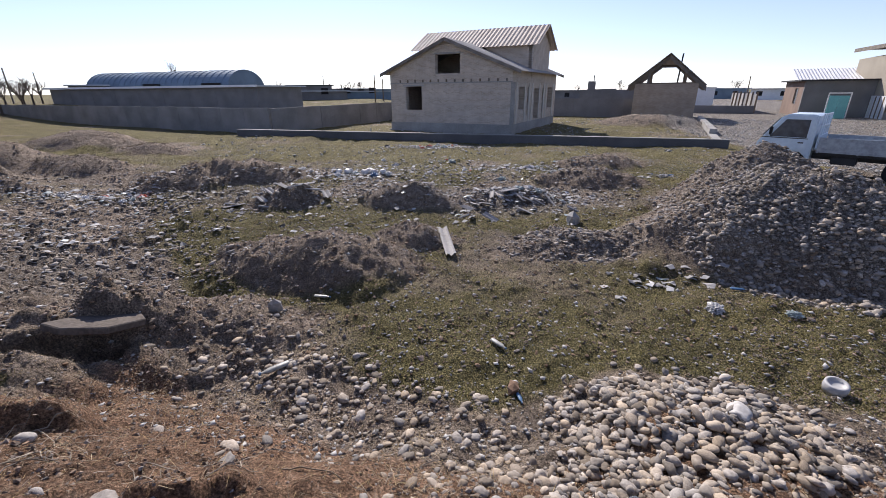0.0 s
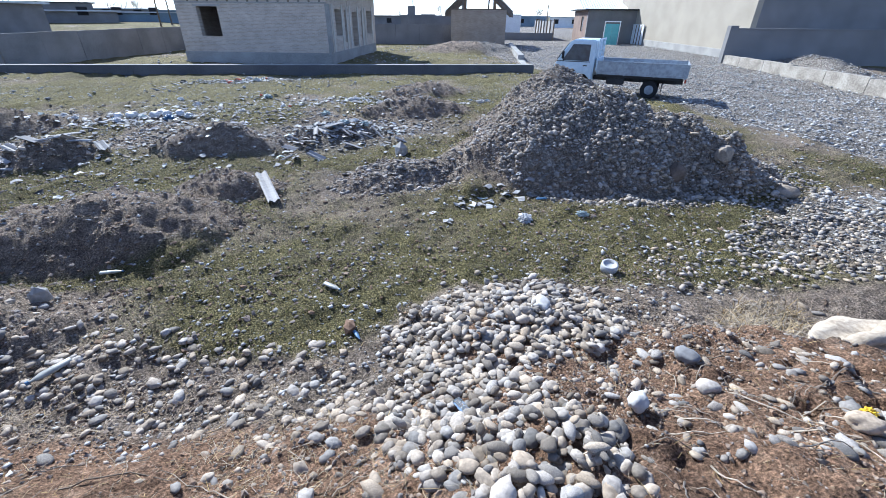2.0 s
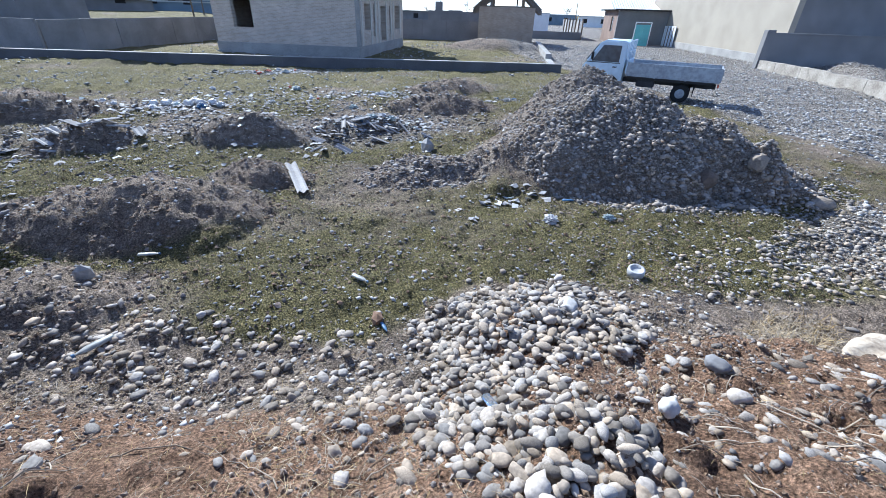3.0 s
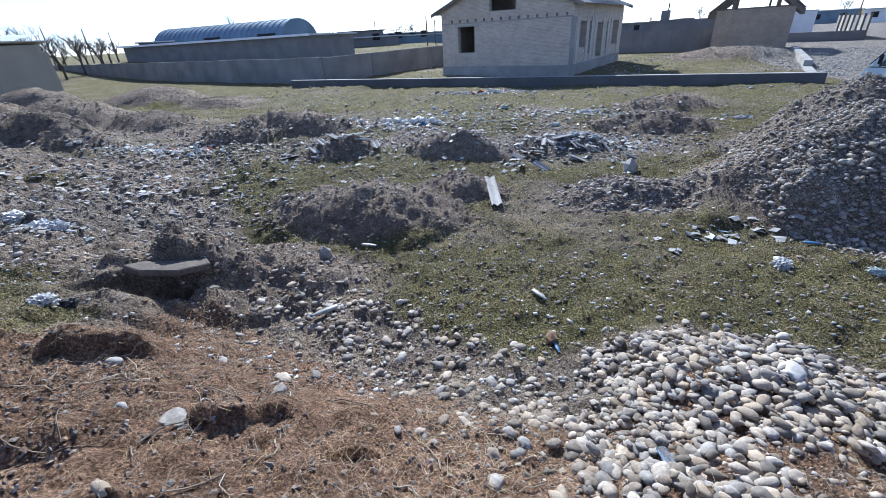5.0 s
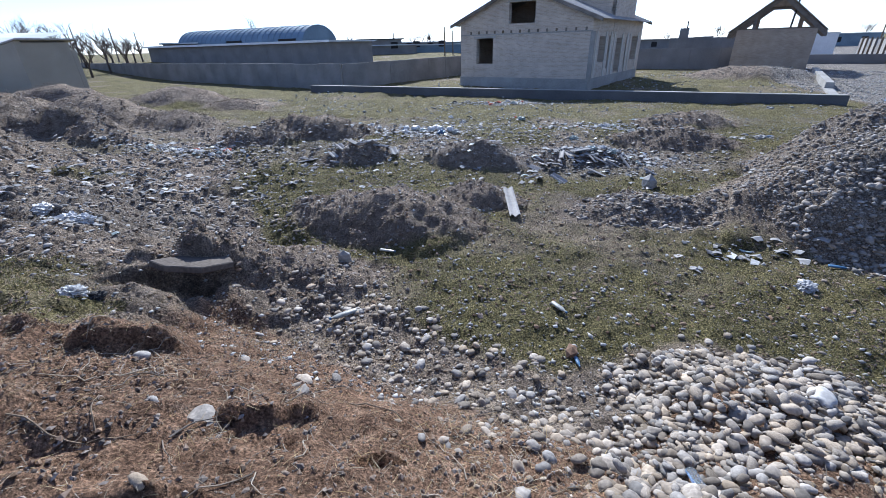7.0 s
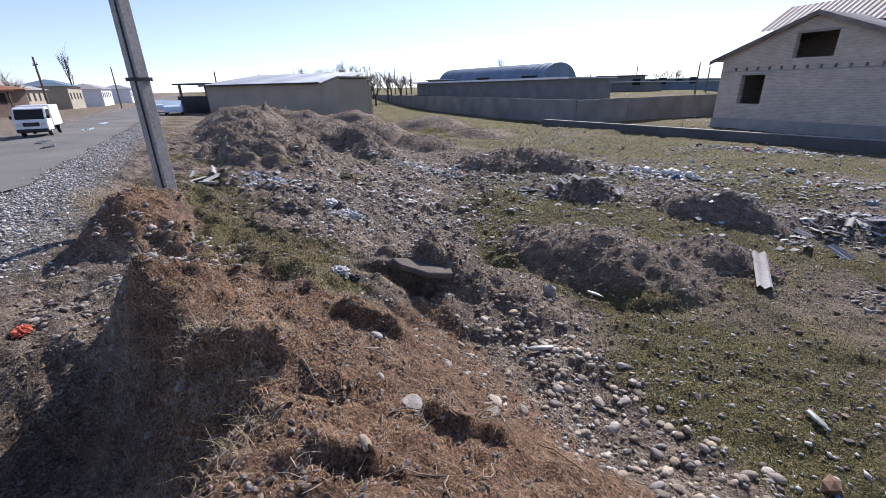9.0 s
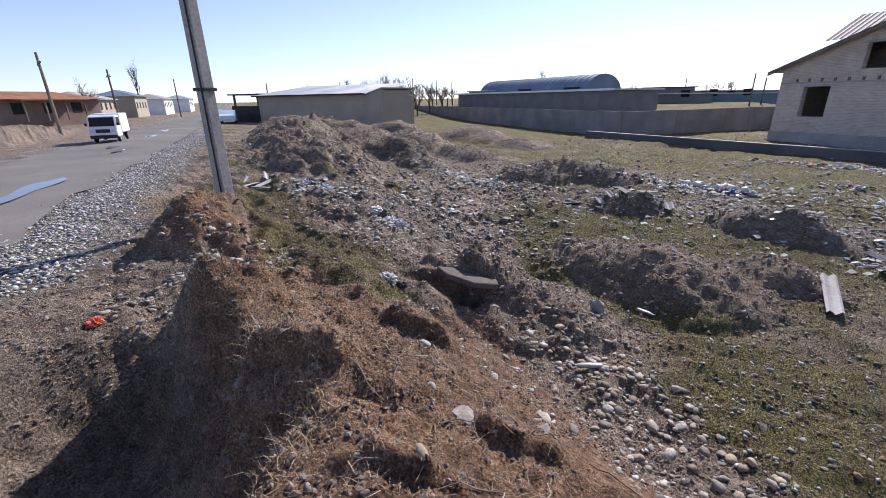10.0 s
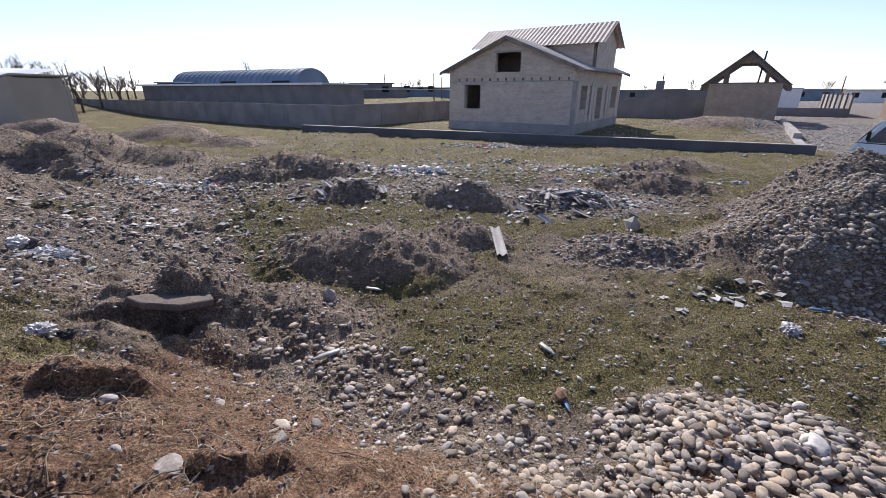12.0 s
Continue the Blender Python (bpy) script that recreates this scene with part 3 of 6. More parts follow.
def panel_wall(name, o, d, n, step, height, label, z=-0.1, mat=PANEL_CONCRETE, thick=0.16):
    th = thing(name, along(o, d, z), label, "wall", kind="structure")
    for i in range(n):
        h = height + random.uniform(-0.03, 0.03)
        part("wall_panel", slab_box(i * step, (i + 1) * step - 0.015, random.uniform(-0.02, 0.02), thick, 0, h, bevel=0.01), mat, th)
    return th


panel_wall("wall_garden", (-12.4, 31.6), -U, 30, 2.6, 1.85, "long grey concrete panel garden wall")
panel_wall("wall_garden_side", (-12.4, 31.7), V, 12, 2.6, 1.85, "grey concrete panel garden wall running past the house")
panel_wall("wall_back", (10.0, 52.0), U, 6, 2.6, 2.0, "plain grey rendered wall behind the house plot", mat=GREYWALL)

# ---- the unfinished brick house ----


def gable_roof(th, x0, x1, ridge_x, ez, rz, y0, y1, over, mat, name="roof", pitch=0.2, thick=0.05):
    """Two corrugated slopes whose ridge runs along y, with their timber verge boards."""
    for side, ex in ((-1, x0 - over), (1, x1 + over)):
        run = abs(ex - ridge_x)
        base = x0 if side < 0 else x1
        slope = (rz - ez) / abs(base - ridge_x)
        length = run * math.sqrt(1 + slope * slope)
        bm = bmesh.new()
        corrugated(bm, y1 - y0, length, pitch, 0.02)
        # sheet: x along the ridge, y down the slope
        ang = math.atan(slope)
        ax = Vector((0, 1, 0))
        ay = Vector((side * math.cos(ang), 0, -math.sin(ang)))
        az = ax.cross(ay)
        if az.z < 0:
            az = -az
        m = Matrix((ax, ay, az)).transposed().to_4x4()
        m.translation = Vector((ridge_x, y0, rz + thick))
        bmesh.ops.transform(bm, matrix=m, verts=bm.verts)
        bmesh.ops.recalc_face_normals(bm, faces=bm.faces)
        sheet = part(name, bm, mat, th)
        for yy in (y0, y1 - 0.04):
            bm = bmesh.new()
            extrude_poly(bm, [(ridge_x, rz - 0.13), (ridge_x, rz + 0.09), (ex, rz + 0.09 - slope * run), (ex, rz - 0.13 - slope * run)], yy - 0.045 if yy == y0 else yy + 0.045, yy - 0.005 if yy == y0 else yy + 0.085)
            part("verge_board", bm, WOOD, th)


def opening_back(th, x0, x1, z0, z1, y):
    part("dark_room", slab_box(x0, x1, y, y + 0.02, z0, z1), DARK, th)


def placed(ob, m):
    ob.matrix_local = m
    return ob


def brick_house():
    m = along((-3.9, 33.62), U, -0.1)
    th = thing("brick_house", m, "unfinished two-storey pale brick house with grey sheet roofs", "house")
    W, D, E = 9.48, 11.8, 4.3
    rt = lambda x: E + (6.2 - E) * (1 - abs(x - 4.7) / 4.75)
    win = [(1.32, 2.66, 1.62, 3.24), (3.8, 5.7, 4.05, 5.28)]
    part("front_wall", wall_mesh(W, rt, win, 0.38, (4.7,)), BRICK, th)
    # plinth, a little proud
    part("plinth", slab_box(-0.05, W + 0.05, -0.06, 0.1, 0, 0.75, bevel=0.01), CONCRETE, th)
    part("side_plinth", slab_box(W - 0.1, W + 0.06, 0.1, D, 0, 0.75, bevel=0.01), CONCRETE, th)
    side = wall_mesh(D, lambda x: E - 0.02, [(1.1, 2.35, 1.65, 3.15), (3.05, 3.4, 1.2, 3.15), (4.9, 6.2, 0.85, 3.05), (7.3, 7.6, 1.2, 3.1), (9.0, 10.6, 1.5, 3.15)], 0.38)
    placed(part("side_wall", side, BRICK, th), Matrix.Translation((W, 0.385, 0)) @ Matrix.Rotation(radians(90), 4, "Z"))
    placed(part("far_side_wall", wall_mesh(D, lambda x: E - 0.02, [], 0.38), BRICK, th), Matrix.Translation((0.38, 0.385, 0)) @ Matrix.Rotation(radians(90), 4, "Z"))
    # unseen rear openings, added only to let light into the rooms
    placed(part("rear_wall", wall_mesh(W, rt, [(1.4, 3.2, 1.2, 3.1), (5.6, 7.6, 1.2, 3.1), (3.6, 5.8, 4.1, 5.3)], 0.38, (4.7,)), BRICK, th), Matrix.Translation((0, D, 0)))
    # ring beam with the ends of the joists
    for i in range(14):
        x = 0.85 + i * 0.63
        part("joist_end", slab_box(x, x + 0.1, -0.07, 0.05, 3.5, 3.68), WOOD, th)
    part("string_course", slab_box(0, W, -0.012, 0.05, 3.42, 3.5), CONCRETE, th)
    for a, c, z0, z1 in win:
        part("lintel", slab_box(a - 0.2, c + 0.2, -0.008, 0.3, z1 + 0.002, z1 + 0.12), CONCRETE, th)
    # proud courses in the brickwork above the joists
    for i in range(15):
        z = 3.78 + 0.155 * i
        reach = 4.75 * max(0.0, 1 - (z + 0.07 - E) / (6.2 - E)) if z + 0.07 > E else 4.75
        a, c = max(0.02, 4.7 - reach + 0.05), min(W - 0.02, 4.7 + reach - 0.05)
        cuts = [(a, 3.72), (5.78, c)] if 3.98 < z < 5.36 else [(a, c)]
        for x0, x1 in cuts:
            if x1 - x0 > 0.1:
                part("brick_course", slab_box(x0, x1, -0.03, 0.02, z, z + 0.07), BRICK, th)
    part("floor_slab", slab_box(0.4, W - 0.4, 0.4, D - 0.1, 3.35, 3.5), CONCRETE, th)
    part("partition", slab_box(0.4, W - 0.4, 4.6, 4.75, 0.1, 3.34), BRICK, th)
    part("cross_partition", slab_box(4.7, 4.85, 0.4, 4.59, 0.1, 3.34), BRICK, th)
    gable_roof(th, 0, W, 4.7, E, 6.2, -0.35, D + 0.3, 0.65, SLATE)
    # upper storey across the back: ridge runs along the front
    up = new("upper_storey")
    up.parent = th
    y0, y1, z0, z1 = 4.2, 9.0, 4.1, 6.12
    part("upper_front_wall", slab_box(0.6, W - 0.02, y0, y0 + 0.3, z0, z1), BRICK, up)
    part("upper_rear_wall", slab_box(0.6, W - 0.02, y1 - 0.3, y1, z0, z1), BRICK, up)
    gt = lambda x: z1 + 1.3 * (1 - abs(x - 2.4) / 2.4)
    g = wall_mesh(y1 - y0, gt, [], 0.3, (2.4,), bottom=3.3)
    placed(part("upper_gable", g, BRICK, up), Matrix.Translation((W + 0.03, y0, 0)) @ Matrix.Rotation(radians(90), 4, "Z"))
    g = wall_mesh(y1 - y0, gt, [], 0.3, (2.4,), bottom=4.1)
    placed(part("upper_gable", g, BRICK, up), Matrix.Translation((0.9, y0, 0)) @ Matrix.Rotation(radians(90), 4, "Z"))
    for sgn in (-1, 1):
        bm = bmesh.new()
        ang = math.atan(1.3 / 2.4)
        length = (2.4 + 0.5) / math.cos(ang)
        corrugated(bm, 10.5, length, 0.33, 0.022)
        ax, ay = Vector((1, 0, 0)), Vector((0, sgn * math.cos(ang), -math.sin(ang)))
        az = ax.cross(ay)
        az = az if az.z > 0 else -az
        mm = Matrix((ax, ay, az)).transposed().to_4x4()
        mm.translation = Vector((-0.45, y0 + 2.4, z1 + 1.3 + 0.07))
        bmesh.ops.transform(bm, matrix=mm, verts=bm.verts)
        bmesh.ops.recalc_face_normals(bm, faces=bm.faces)
        part("upper_roof", bm, ROOFTAN, up)
    for y in (0.75, 2.7, 3.75, 4.55, 6.55, 7.9, 8.65, 10.95):
        part("pale_pilaster", slab_box(W - 0.01, W + 0.045, y, y + 0.28, 0.75, 3.42), PALEWALL, th)
    part("corner_pier", slab_box(W - 0.1, W + 0.1, -0.03, 0.32, 0.75, 3.42), CONCRETE, th)
    return th


brick_house()


def gable_hut():
    m = along((19.1, 44.75), U, -0.1)
    th = thing("gable_hut", m, "small tan brick outbuilding with an open timber gable", "outbuilding")
    W, D, E = 5.52, 5.5, 3.4
    part("front_wall", wall_mesh(W, lambda x: E, [], 0.38), MUDBRICK, th)
    placed(part("rear_wall", wall_mesh(W, lambda x: E, [], 0.38), MUDBRICK, th), Matrix.Translation((0, D, 0)))
    for x in (0.38, W):
        placed(part("side_wall", wall_mesh(D - 0.4, lambda q: E, [], 0.38), MUDBRICK, th), Matrix.Translation((x, 0.39, 0)) @ Matrix.Rotation(radians(90), 4, "Z"))
    rise, half, over = 2.6, W / 2, 0.65
    slope = 2.6 / (W / 2 + 0.35)
    # rafters, posts and tie of the open gable truss, front and back
    for y in (0.05, 2.0, 3.8, D + 0.2):
        truss = bmesh.new()
        for s in (-1, 1):
            extrude_poly(truss, [(half, E + rise + 0.0), (half, E + rise - 0.42), (half + s * (half + over), E + rise - 0.42 - slope * (half + over)), (half + s * (half + over), E + rise - slope * (half + over))], y, y + 0.12)
        box(truss, 1.05, 1.27, y + 0.002, y + 0.14, E, E + 1.3), box(truss, W - 1.3, W - 1.08, y + 0.002, y + 0.14, E, E + 1.3)
        box(truss, 0, W, y + 0.004, y + 0.13, E, E + 0.1)
        extrude_poly(truss, [(half, E + rise - 0.3), (half - 0.72, E + rise - 0.95), (half + 0.72, E + rise - 0.95)], y + 0.01, y + 0.1)
        part("roof_truss", truss, WOOD, th)
    for s in (-1, 1):
        for k in range(7):
            d = 0.2 + k * 0.47
            x, z = half + s * d, E + rise - slope * d
            part("batten", slab_box(x - 0.04, x + 0.04, -0.15, D + 0.4, z + 0.02, z + 0.06), WOOD, th)
        bm = bmesh.new()
        ang = math.atan(slope)
        corrugated(bm, 2.0 if s < 0 else 2.6, (half + over) / math.cos(ang), 0.2, 0.02)
        ax, ay = Vector((0, 1, 0)), Vector((s * math.cos(ang), 0, -math.sin(ang)))
        az = ax.cross(ay)
        az = az if az.z > 0 else -az
        mm = Matrix((ax, ay, az)).transposed().to_4x4()
        mm.translation = Vector((half, -0.3, E + rise + 0.1))
        bmesh.ops.transform(bm, matrix=mm, verts=bm.verts)
        bmesh.ops.recalc_face_normals(bm, faces=bm.faces)
        part("roof", bm, SLATE, th)
    bm = tube(bmesh.new(), (3.7, 2.0, E + 0.1), (3.82, 2.0, E + 2.75), 0.07, sides=10)
    part("flue_pipe", bm, CHASSIS, th)
    return th


gable_hut()

# ---- buildings and walls round the yard ----


def big_building():
    m = along((44.4, 48.9), (-0.395, -0.92), -0.5)
    th = thing("rendered_building", m, "large sandy rendered building with a stone plinth", "building")
    L, H = 27.6, 6.3
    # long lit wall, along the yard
    win = [(16.35, 17.1, 4.9, 5.5)]
    w = part("long_wall", wall_mesh(L, lambda x: H - 0.2 + 0.02 * x, win, 0.4), PLASTER, th)
    placed(w, Matrix.Identity(4))
    part("stone_plinth", slab_box(0, L, -0.12, 0.05, 0, 1.1, bevel=0.03), CONCRETE, th)
    # grey instead of plaster: this end's shade is painted in
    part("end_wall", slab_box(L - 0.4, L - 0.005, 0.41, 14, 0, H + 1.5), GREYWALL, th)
    part("far_end_wall", slab_box(0.005, 0.4, 0.41, 14, 0, H - 0.2), PLASTER, th)
    part("back_wall", slab_box(0.005, L - 0.005, 14.0, 14.4, 0, H), PLASTER, th)
    part("roof", slab_box(-0.3, L + 0.3, -0.5, 14.8, H + 0.7, H + 0.85), SLATE, th)
    part("eave_board", slab_box(-0.3, L + 0.3, -0.54, -0.5, H + 0.5, H + 0.86), WOOD, th)
    door = new("metal_door")
    door.parent = th
    door["label"] = "pale double metal door with dark stripes"
    for i in range(2):
        part("leaf", slab_box(3.6 + i * 2.7, 6.25 + i * 2.7, -0.2, -0.13, 0.45, 2.55, bevel=0.01), WHITEPAINT, door)
        for k in range(3):
            part("stripe", slab_box(3.95 + i * 2.7 + k * 0.8, 4.15 + i * 2.7 + k * 0.8, -0.215, -0.195, 0.5, 2.5), WOOD, door)
    return th


big_building()


def yard_wall():
    th = thing("wall_yard", along((29.8, 22.2), U, -0.1), "dark grey rendered yard wall with coping", "wall", kind="structure")
    part("wall_body", slab_box(0, 30, 0, 0.3, 0, 2.2), GREYWALL, th)
    part("coping", slab_box(0.45, 30, -0.05, 0.35, 2.2, 2.28, bevel=0.01), GREYWALL, th)
    part("end_pier", slab_box(-0.05, 0.45, -0.1, 0.4, 0, 2.42, bevel=0.015), GREYWALL, th)
    st = thing("retaining_strip", along((30.05, 22.6), -V, -0.1), "low stained concrete retaining strip beside gravel", "retaining wall")
    for i in range(10):
        part("strip_block", slab_box(i * 2.6, i * 2.6 + 2.597, 0.015 * (i % 3), 0.3, 0, 0.66 + 0.012 * (i * 7 % 5), bevel=0.006), STAINED, st)


yard_wall()


def brown_building():
    th = thing("flat_roofed_building", along((37.2, 46.2), U, -0.1), "low brown rendered building with a flat roof", "building")
    # front in grey, not brown: shade on the near face given as colour
    part("front_wall", slab_box(0, 8.5, 0, 0.35, 0, 3.55), GREYWALL, th)
    side = wall_mesh(8.0, lambda x: 3.55, [(2.0, 3.3, 1.3, 2.9)], 0.35)
    placed(part("side_wall", side, BROWNWALL, th), Matrix.Translation((0.35, 0.355, 0)) @ Matrix.Rotation(radians(90), 4, "Z"))
    win = new("window")
    win.parent = th
    part("pane", slab_box(0.1, 0.13, 2.36, 3.65, 1.3, 2.9), GLASS, win)
    part("mullion", slab_box(0.05, 0.12, 2.97, 3.03, 1.3, 2.9), WHITEPAINT, win)
    part("back_wall", slab_box(0, 8.5, 8.36, 8.7, 0, 3.55), BROWNWALL, th)
    part("right_wall", slab_box(8.2, 8.5, 0.36, 8.35, 0, 3.55), BROWNWALL, th)
    part("roof", slab_box(-0.5, 8.9, -0.4, 9.0, 3.55, 3.7, bevel=0.01), CHASSIS, th)
    g = thing("cyan_gate", along((37.2, 42.9), U, -0.1), "cyan painted sheet metal gate with a tubular frame", "gate")
    for i in range(2):
        part("leaf", slab_box(i * 0.76, i * 0.76 + 0.74, 0, 0.05, 0.1, 2.2, bevel=0.01), CYAN, g)
    for x in (-0.08, 1.58):
        part("post", tube(bmesh.new(), (x, 0.02, 0), (x, 0.02, 2.45), 0.05), WHITEPAINT, g)
    part("top_rail", tube(bmesh.new(), (-0.1, 0.02, 2.42), (1.6, 0.02, 2.42), 0.05), WHITEPAINT, g)
    c = thing("carport_roof", along((38.5, 49.0), U, 3.6), "thin pale sheet canopy on a slim metal frame", "canopy")
    bm = bmesh.new()
    corrugated(bm, 9.5, 4.0, 0.3, 0.03, m=Matrix.Rotation(radians(18), 4, "X"))
    part("sheet", bm, WHITEPAINT, c)
    for x in (0.2, 4.7, 9.3):
        part("post", tube(bmesh.new(), (x, 0.1, -3.6), (x, 0.1, 0.0), 0.05), CHASSIS, c)
    return th


brown_building()


def far_fence():
    for i in range(7):
        o = (37.0 + i * 1.1, 52.5 + i * 2.4)
        th = thing("fence_panel", along(o, V, 0), "weathered upright metal fence panel with posts", "fence", "fence panels along the lane")
        part("sheet", slab_box(0, 2.3, 0, 0.06, 0.0, 2.2, bevel=0.01), CONCRETE if i % 2 else GREYWALL, th)
        part("post", slab_box(-0.1, 0.05, -0.05, 0.12, 0, 2.4), WOOD, th)
    sh = thing("site_cabin", along((33.0, 62.0), U, 0), "small white site cabin with a flat roof", "cabin")
    part("body", slab_box(0, 4, 0, 3, 0.2, 2.9, bevel=0.03), WHITEPAINT, sh)
    part("roof", slab_box(-0.1, 4.1, -0.1, 3.1, 2.9, 3.0), TIN, sh)
    lw = thing("wall_lane", along((28.5, 56.0), U, -0.1), "low grey concrete wall across the lane", "wall", kind="structure")
    part("wall_body", slab_box(0, 9, 0, 0.3, 0, 1.0), GREYWALL, lw)


far_fence()

# ---- far buildings beyond the garden wall ----


def polar(az, d, z=0.0):
    return Vector((math.sin(radians(az)) * d, math.cos(radians(az)) * d, z))


def vault_hall():
    a, c = Vector((-62.6, 78.9, 0)), Vector((-33.2, 69.5, 0))
    d = (c - a).normalized()
    L = (c - a).length
    th = thing("vaulted_warehouse", along(a, d, 0.6), "long barrel-vaulted warehouse of blue-grey sheet", "warehouse")
    bm = bmesh.new()
    n, r, h = 18, 4.2, 2.95
    ring = [(-r * math.cos(math.pi * i / n), 2.7 + h * math.sin(math.pi * i / n)) for i in range(n + 1)]
    pts = [(-r, 0)] + ring + [(r, 0)]
    k = 24
    rows = []
    for j in range(k + 1):
        x = L * j / k
        rows.append([bm.verts.new((x, y + r, z)) for y, z in pts])
    for p, q in zip(rows, rows[1:]):
        for i in range(len(pts) - 1):
            bm.faces.new((p[i], q[i], q[i + 1], p[i + 1]))
    bm.faces.new(rows[0]), bm.faces.new(rows[-1][::-1])
    bmesh.ops.recalc_face_normals(bm, faces=bm.faces)
    part("shell", bm, BLUETIN, th)
    for j in range(k + 1):
        bm = bmesh.new()
        x = L * j / k
        for (y0, z0), (y1, z1) in zip(ring, ring[1:]):
            tube(bm, (x, y0 * 1.004 + r, z0 + 0.02), (x, y1 * 1.004 + r, z1 + 0.02), 0.06, sides=4, caps=False)
        part("rib", bm, BLUETIN, th)
    for x in (L * 0.5, L * 0.9):
        part("skylight", slab_box(x - 2.0, x + 1.6, -0.02, 0.5, 2.9, 3.7), DARK, th)
    s = thing("long_shed", along((-58.0, 66.2), d, 0.0), "long low grey shed with a pale metal roof edge", "shed")
    part("wall", slab_box(0, 37, 0, 0.4, -0.5, 3.5), GREYWALL, s)
    part("rear_wall", slab_box(0, 37, 8.6, 9, -0.5, 3.5), GREYWALL, s)
    for x in (0, 36.6):
        part("end_wall", slab_box(x, x + 0.4, 0.4, 8.6, -0.5, 3.5), GREYWALL, s)
    part("roof", slab_box(-0.5, 37.5, -0.5, 9.5, 3.5, 3.68), TIN, s)
    # white strip paints in the sky-lit brightness of the roof edge
    part("fascia", slab_box(-0.5, 37.5, -0.56, -0.505, 3.46, 3.72), WHITEPAINT, s)
    for i in range(8):
        part("shutter", slab_box(2.0 + i * 4.4, 4.2 + i * 4.4, -0.03, 0.05, 1.0, 3.0), GREYWALL, s)


vault_hall()


def plain_shed(name, az, d, w, dep, h, wall_mat, roof_mat, label, pitched=0.0, face=None):
    o = polar(az, d)
    t = face if face is not None else Vector((o.y, -o.x, 0)).normalized()
    th = thing(name, along(o, t, at_ground(o.x, o.y)), label, "shed", "far sheds and houses")
    part("wall", slab_box(0, w, 0, dep, -0.5, h), wall_mat, th)
    if pitched:
        bm = bmesh.new()
        pts = [(-0.4, h), (dep + 0.4, h), (dep / 2, h + pitched)]
        extrude_poly(bm, pts, -0.4, w + 0.4)
        bmesh.ops.transform(bm, matrix=Matrix(((0, 1, 0, 0), (1, 0, 0, 0), (0, 0, 1, 0), (0, 0, 0, 1))), verts=bm.verts)
        bmesh.ops.recalc_face_normals(bm, faces=bm.faces)
        part("roof", bm, roof_mat, th)
    else:
        part("roof", slab_box(-0.5, w + 0.5, -0.6, dep + 0.5, h, h + 0.18), roof_mat, th)
    for i in range(max(1, int(w / 5))):
        x = 1.2 + i * 5
        part("window", slab_box(x, x + 1.3, -0.03, 0.1, 1.0, 2.1), DARK, th)
    return th


plain_shed("open_shed", -19.0, 100, 9, 6, 2.6, GREYWALL, CHASSIS, "dark open-sided shed with a flat roof")
plain_shed("far_shed", -16.5, 110, 15, 8, 1.9, GREYWALL, TIN, "low grey far shed with a metal roof")
plain_shed("far_shed", -10.5, 120, 9, 8, 1.8, BLUETIN, TIN, "low blue-grey far shed")
plain_shed("far_shed", -39.8, 95, 5, 4, 2.6, GREYWALL, TIN, "small far hut with a flat roof")


plain_shed("far_shed", -22.6, 86, 16, 8, 1.5, GREYWALL, TIN, "long low far shed with a metal roof")
plain_shed("far_shed", -13.2, 92, 12, 8, 1.3, BLUETIN, TIN, "low blue-grey far shed with a metal roof")
plain_shed("far_shed", 12.5, 130, 22, 8, 2.6, GREYWALL, SLATE, "low grey far building with a slate roof")
plain_shed("far_shed", 23.0, 150, 30, 8, 2.8, BLUETIN, TIN, "long blue-grey far shed")
plain_shed("far_shed", 34.5, 140, 22, 8, 2.6, WHITEPAINT, TIN, "pale far shed with a metal roof")
ruin = thing("ruined_outbuilding", along(polar(17.0, 66), U, 0), "ruined grey outbuilding with a broken wall top", "outbuilding")
rr = random.Random(3)
for i in range(10):
    part("wall_section", slab_box(i * 0.95, i * 0.95 + 0.94, 0, 0.4, 0, 2.9 + rr.uniform(-0.12, 0.12)), GREYWALL, ruin)
part("chimney", slab_box(1.0, 1.9, 0.05, 0.9, 0, 3.9, bevel=0.02), GREYWALL, ruin)
part("chimney_pipe", tube(bmesh.new(), (1.7, 0.4, 3.9), (1.7, 0.4, 4.7), 0.06), CHASSIS, ruin)
part("rear_wall", slab_box(0, 9.5, 5, 5.4, 0, 2.7), GREYWALL, ruin)


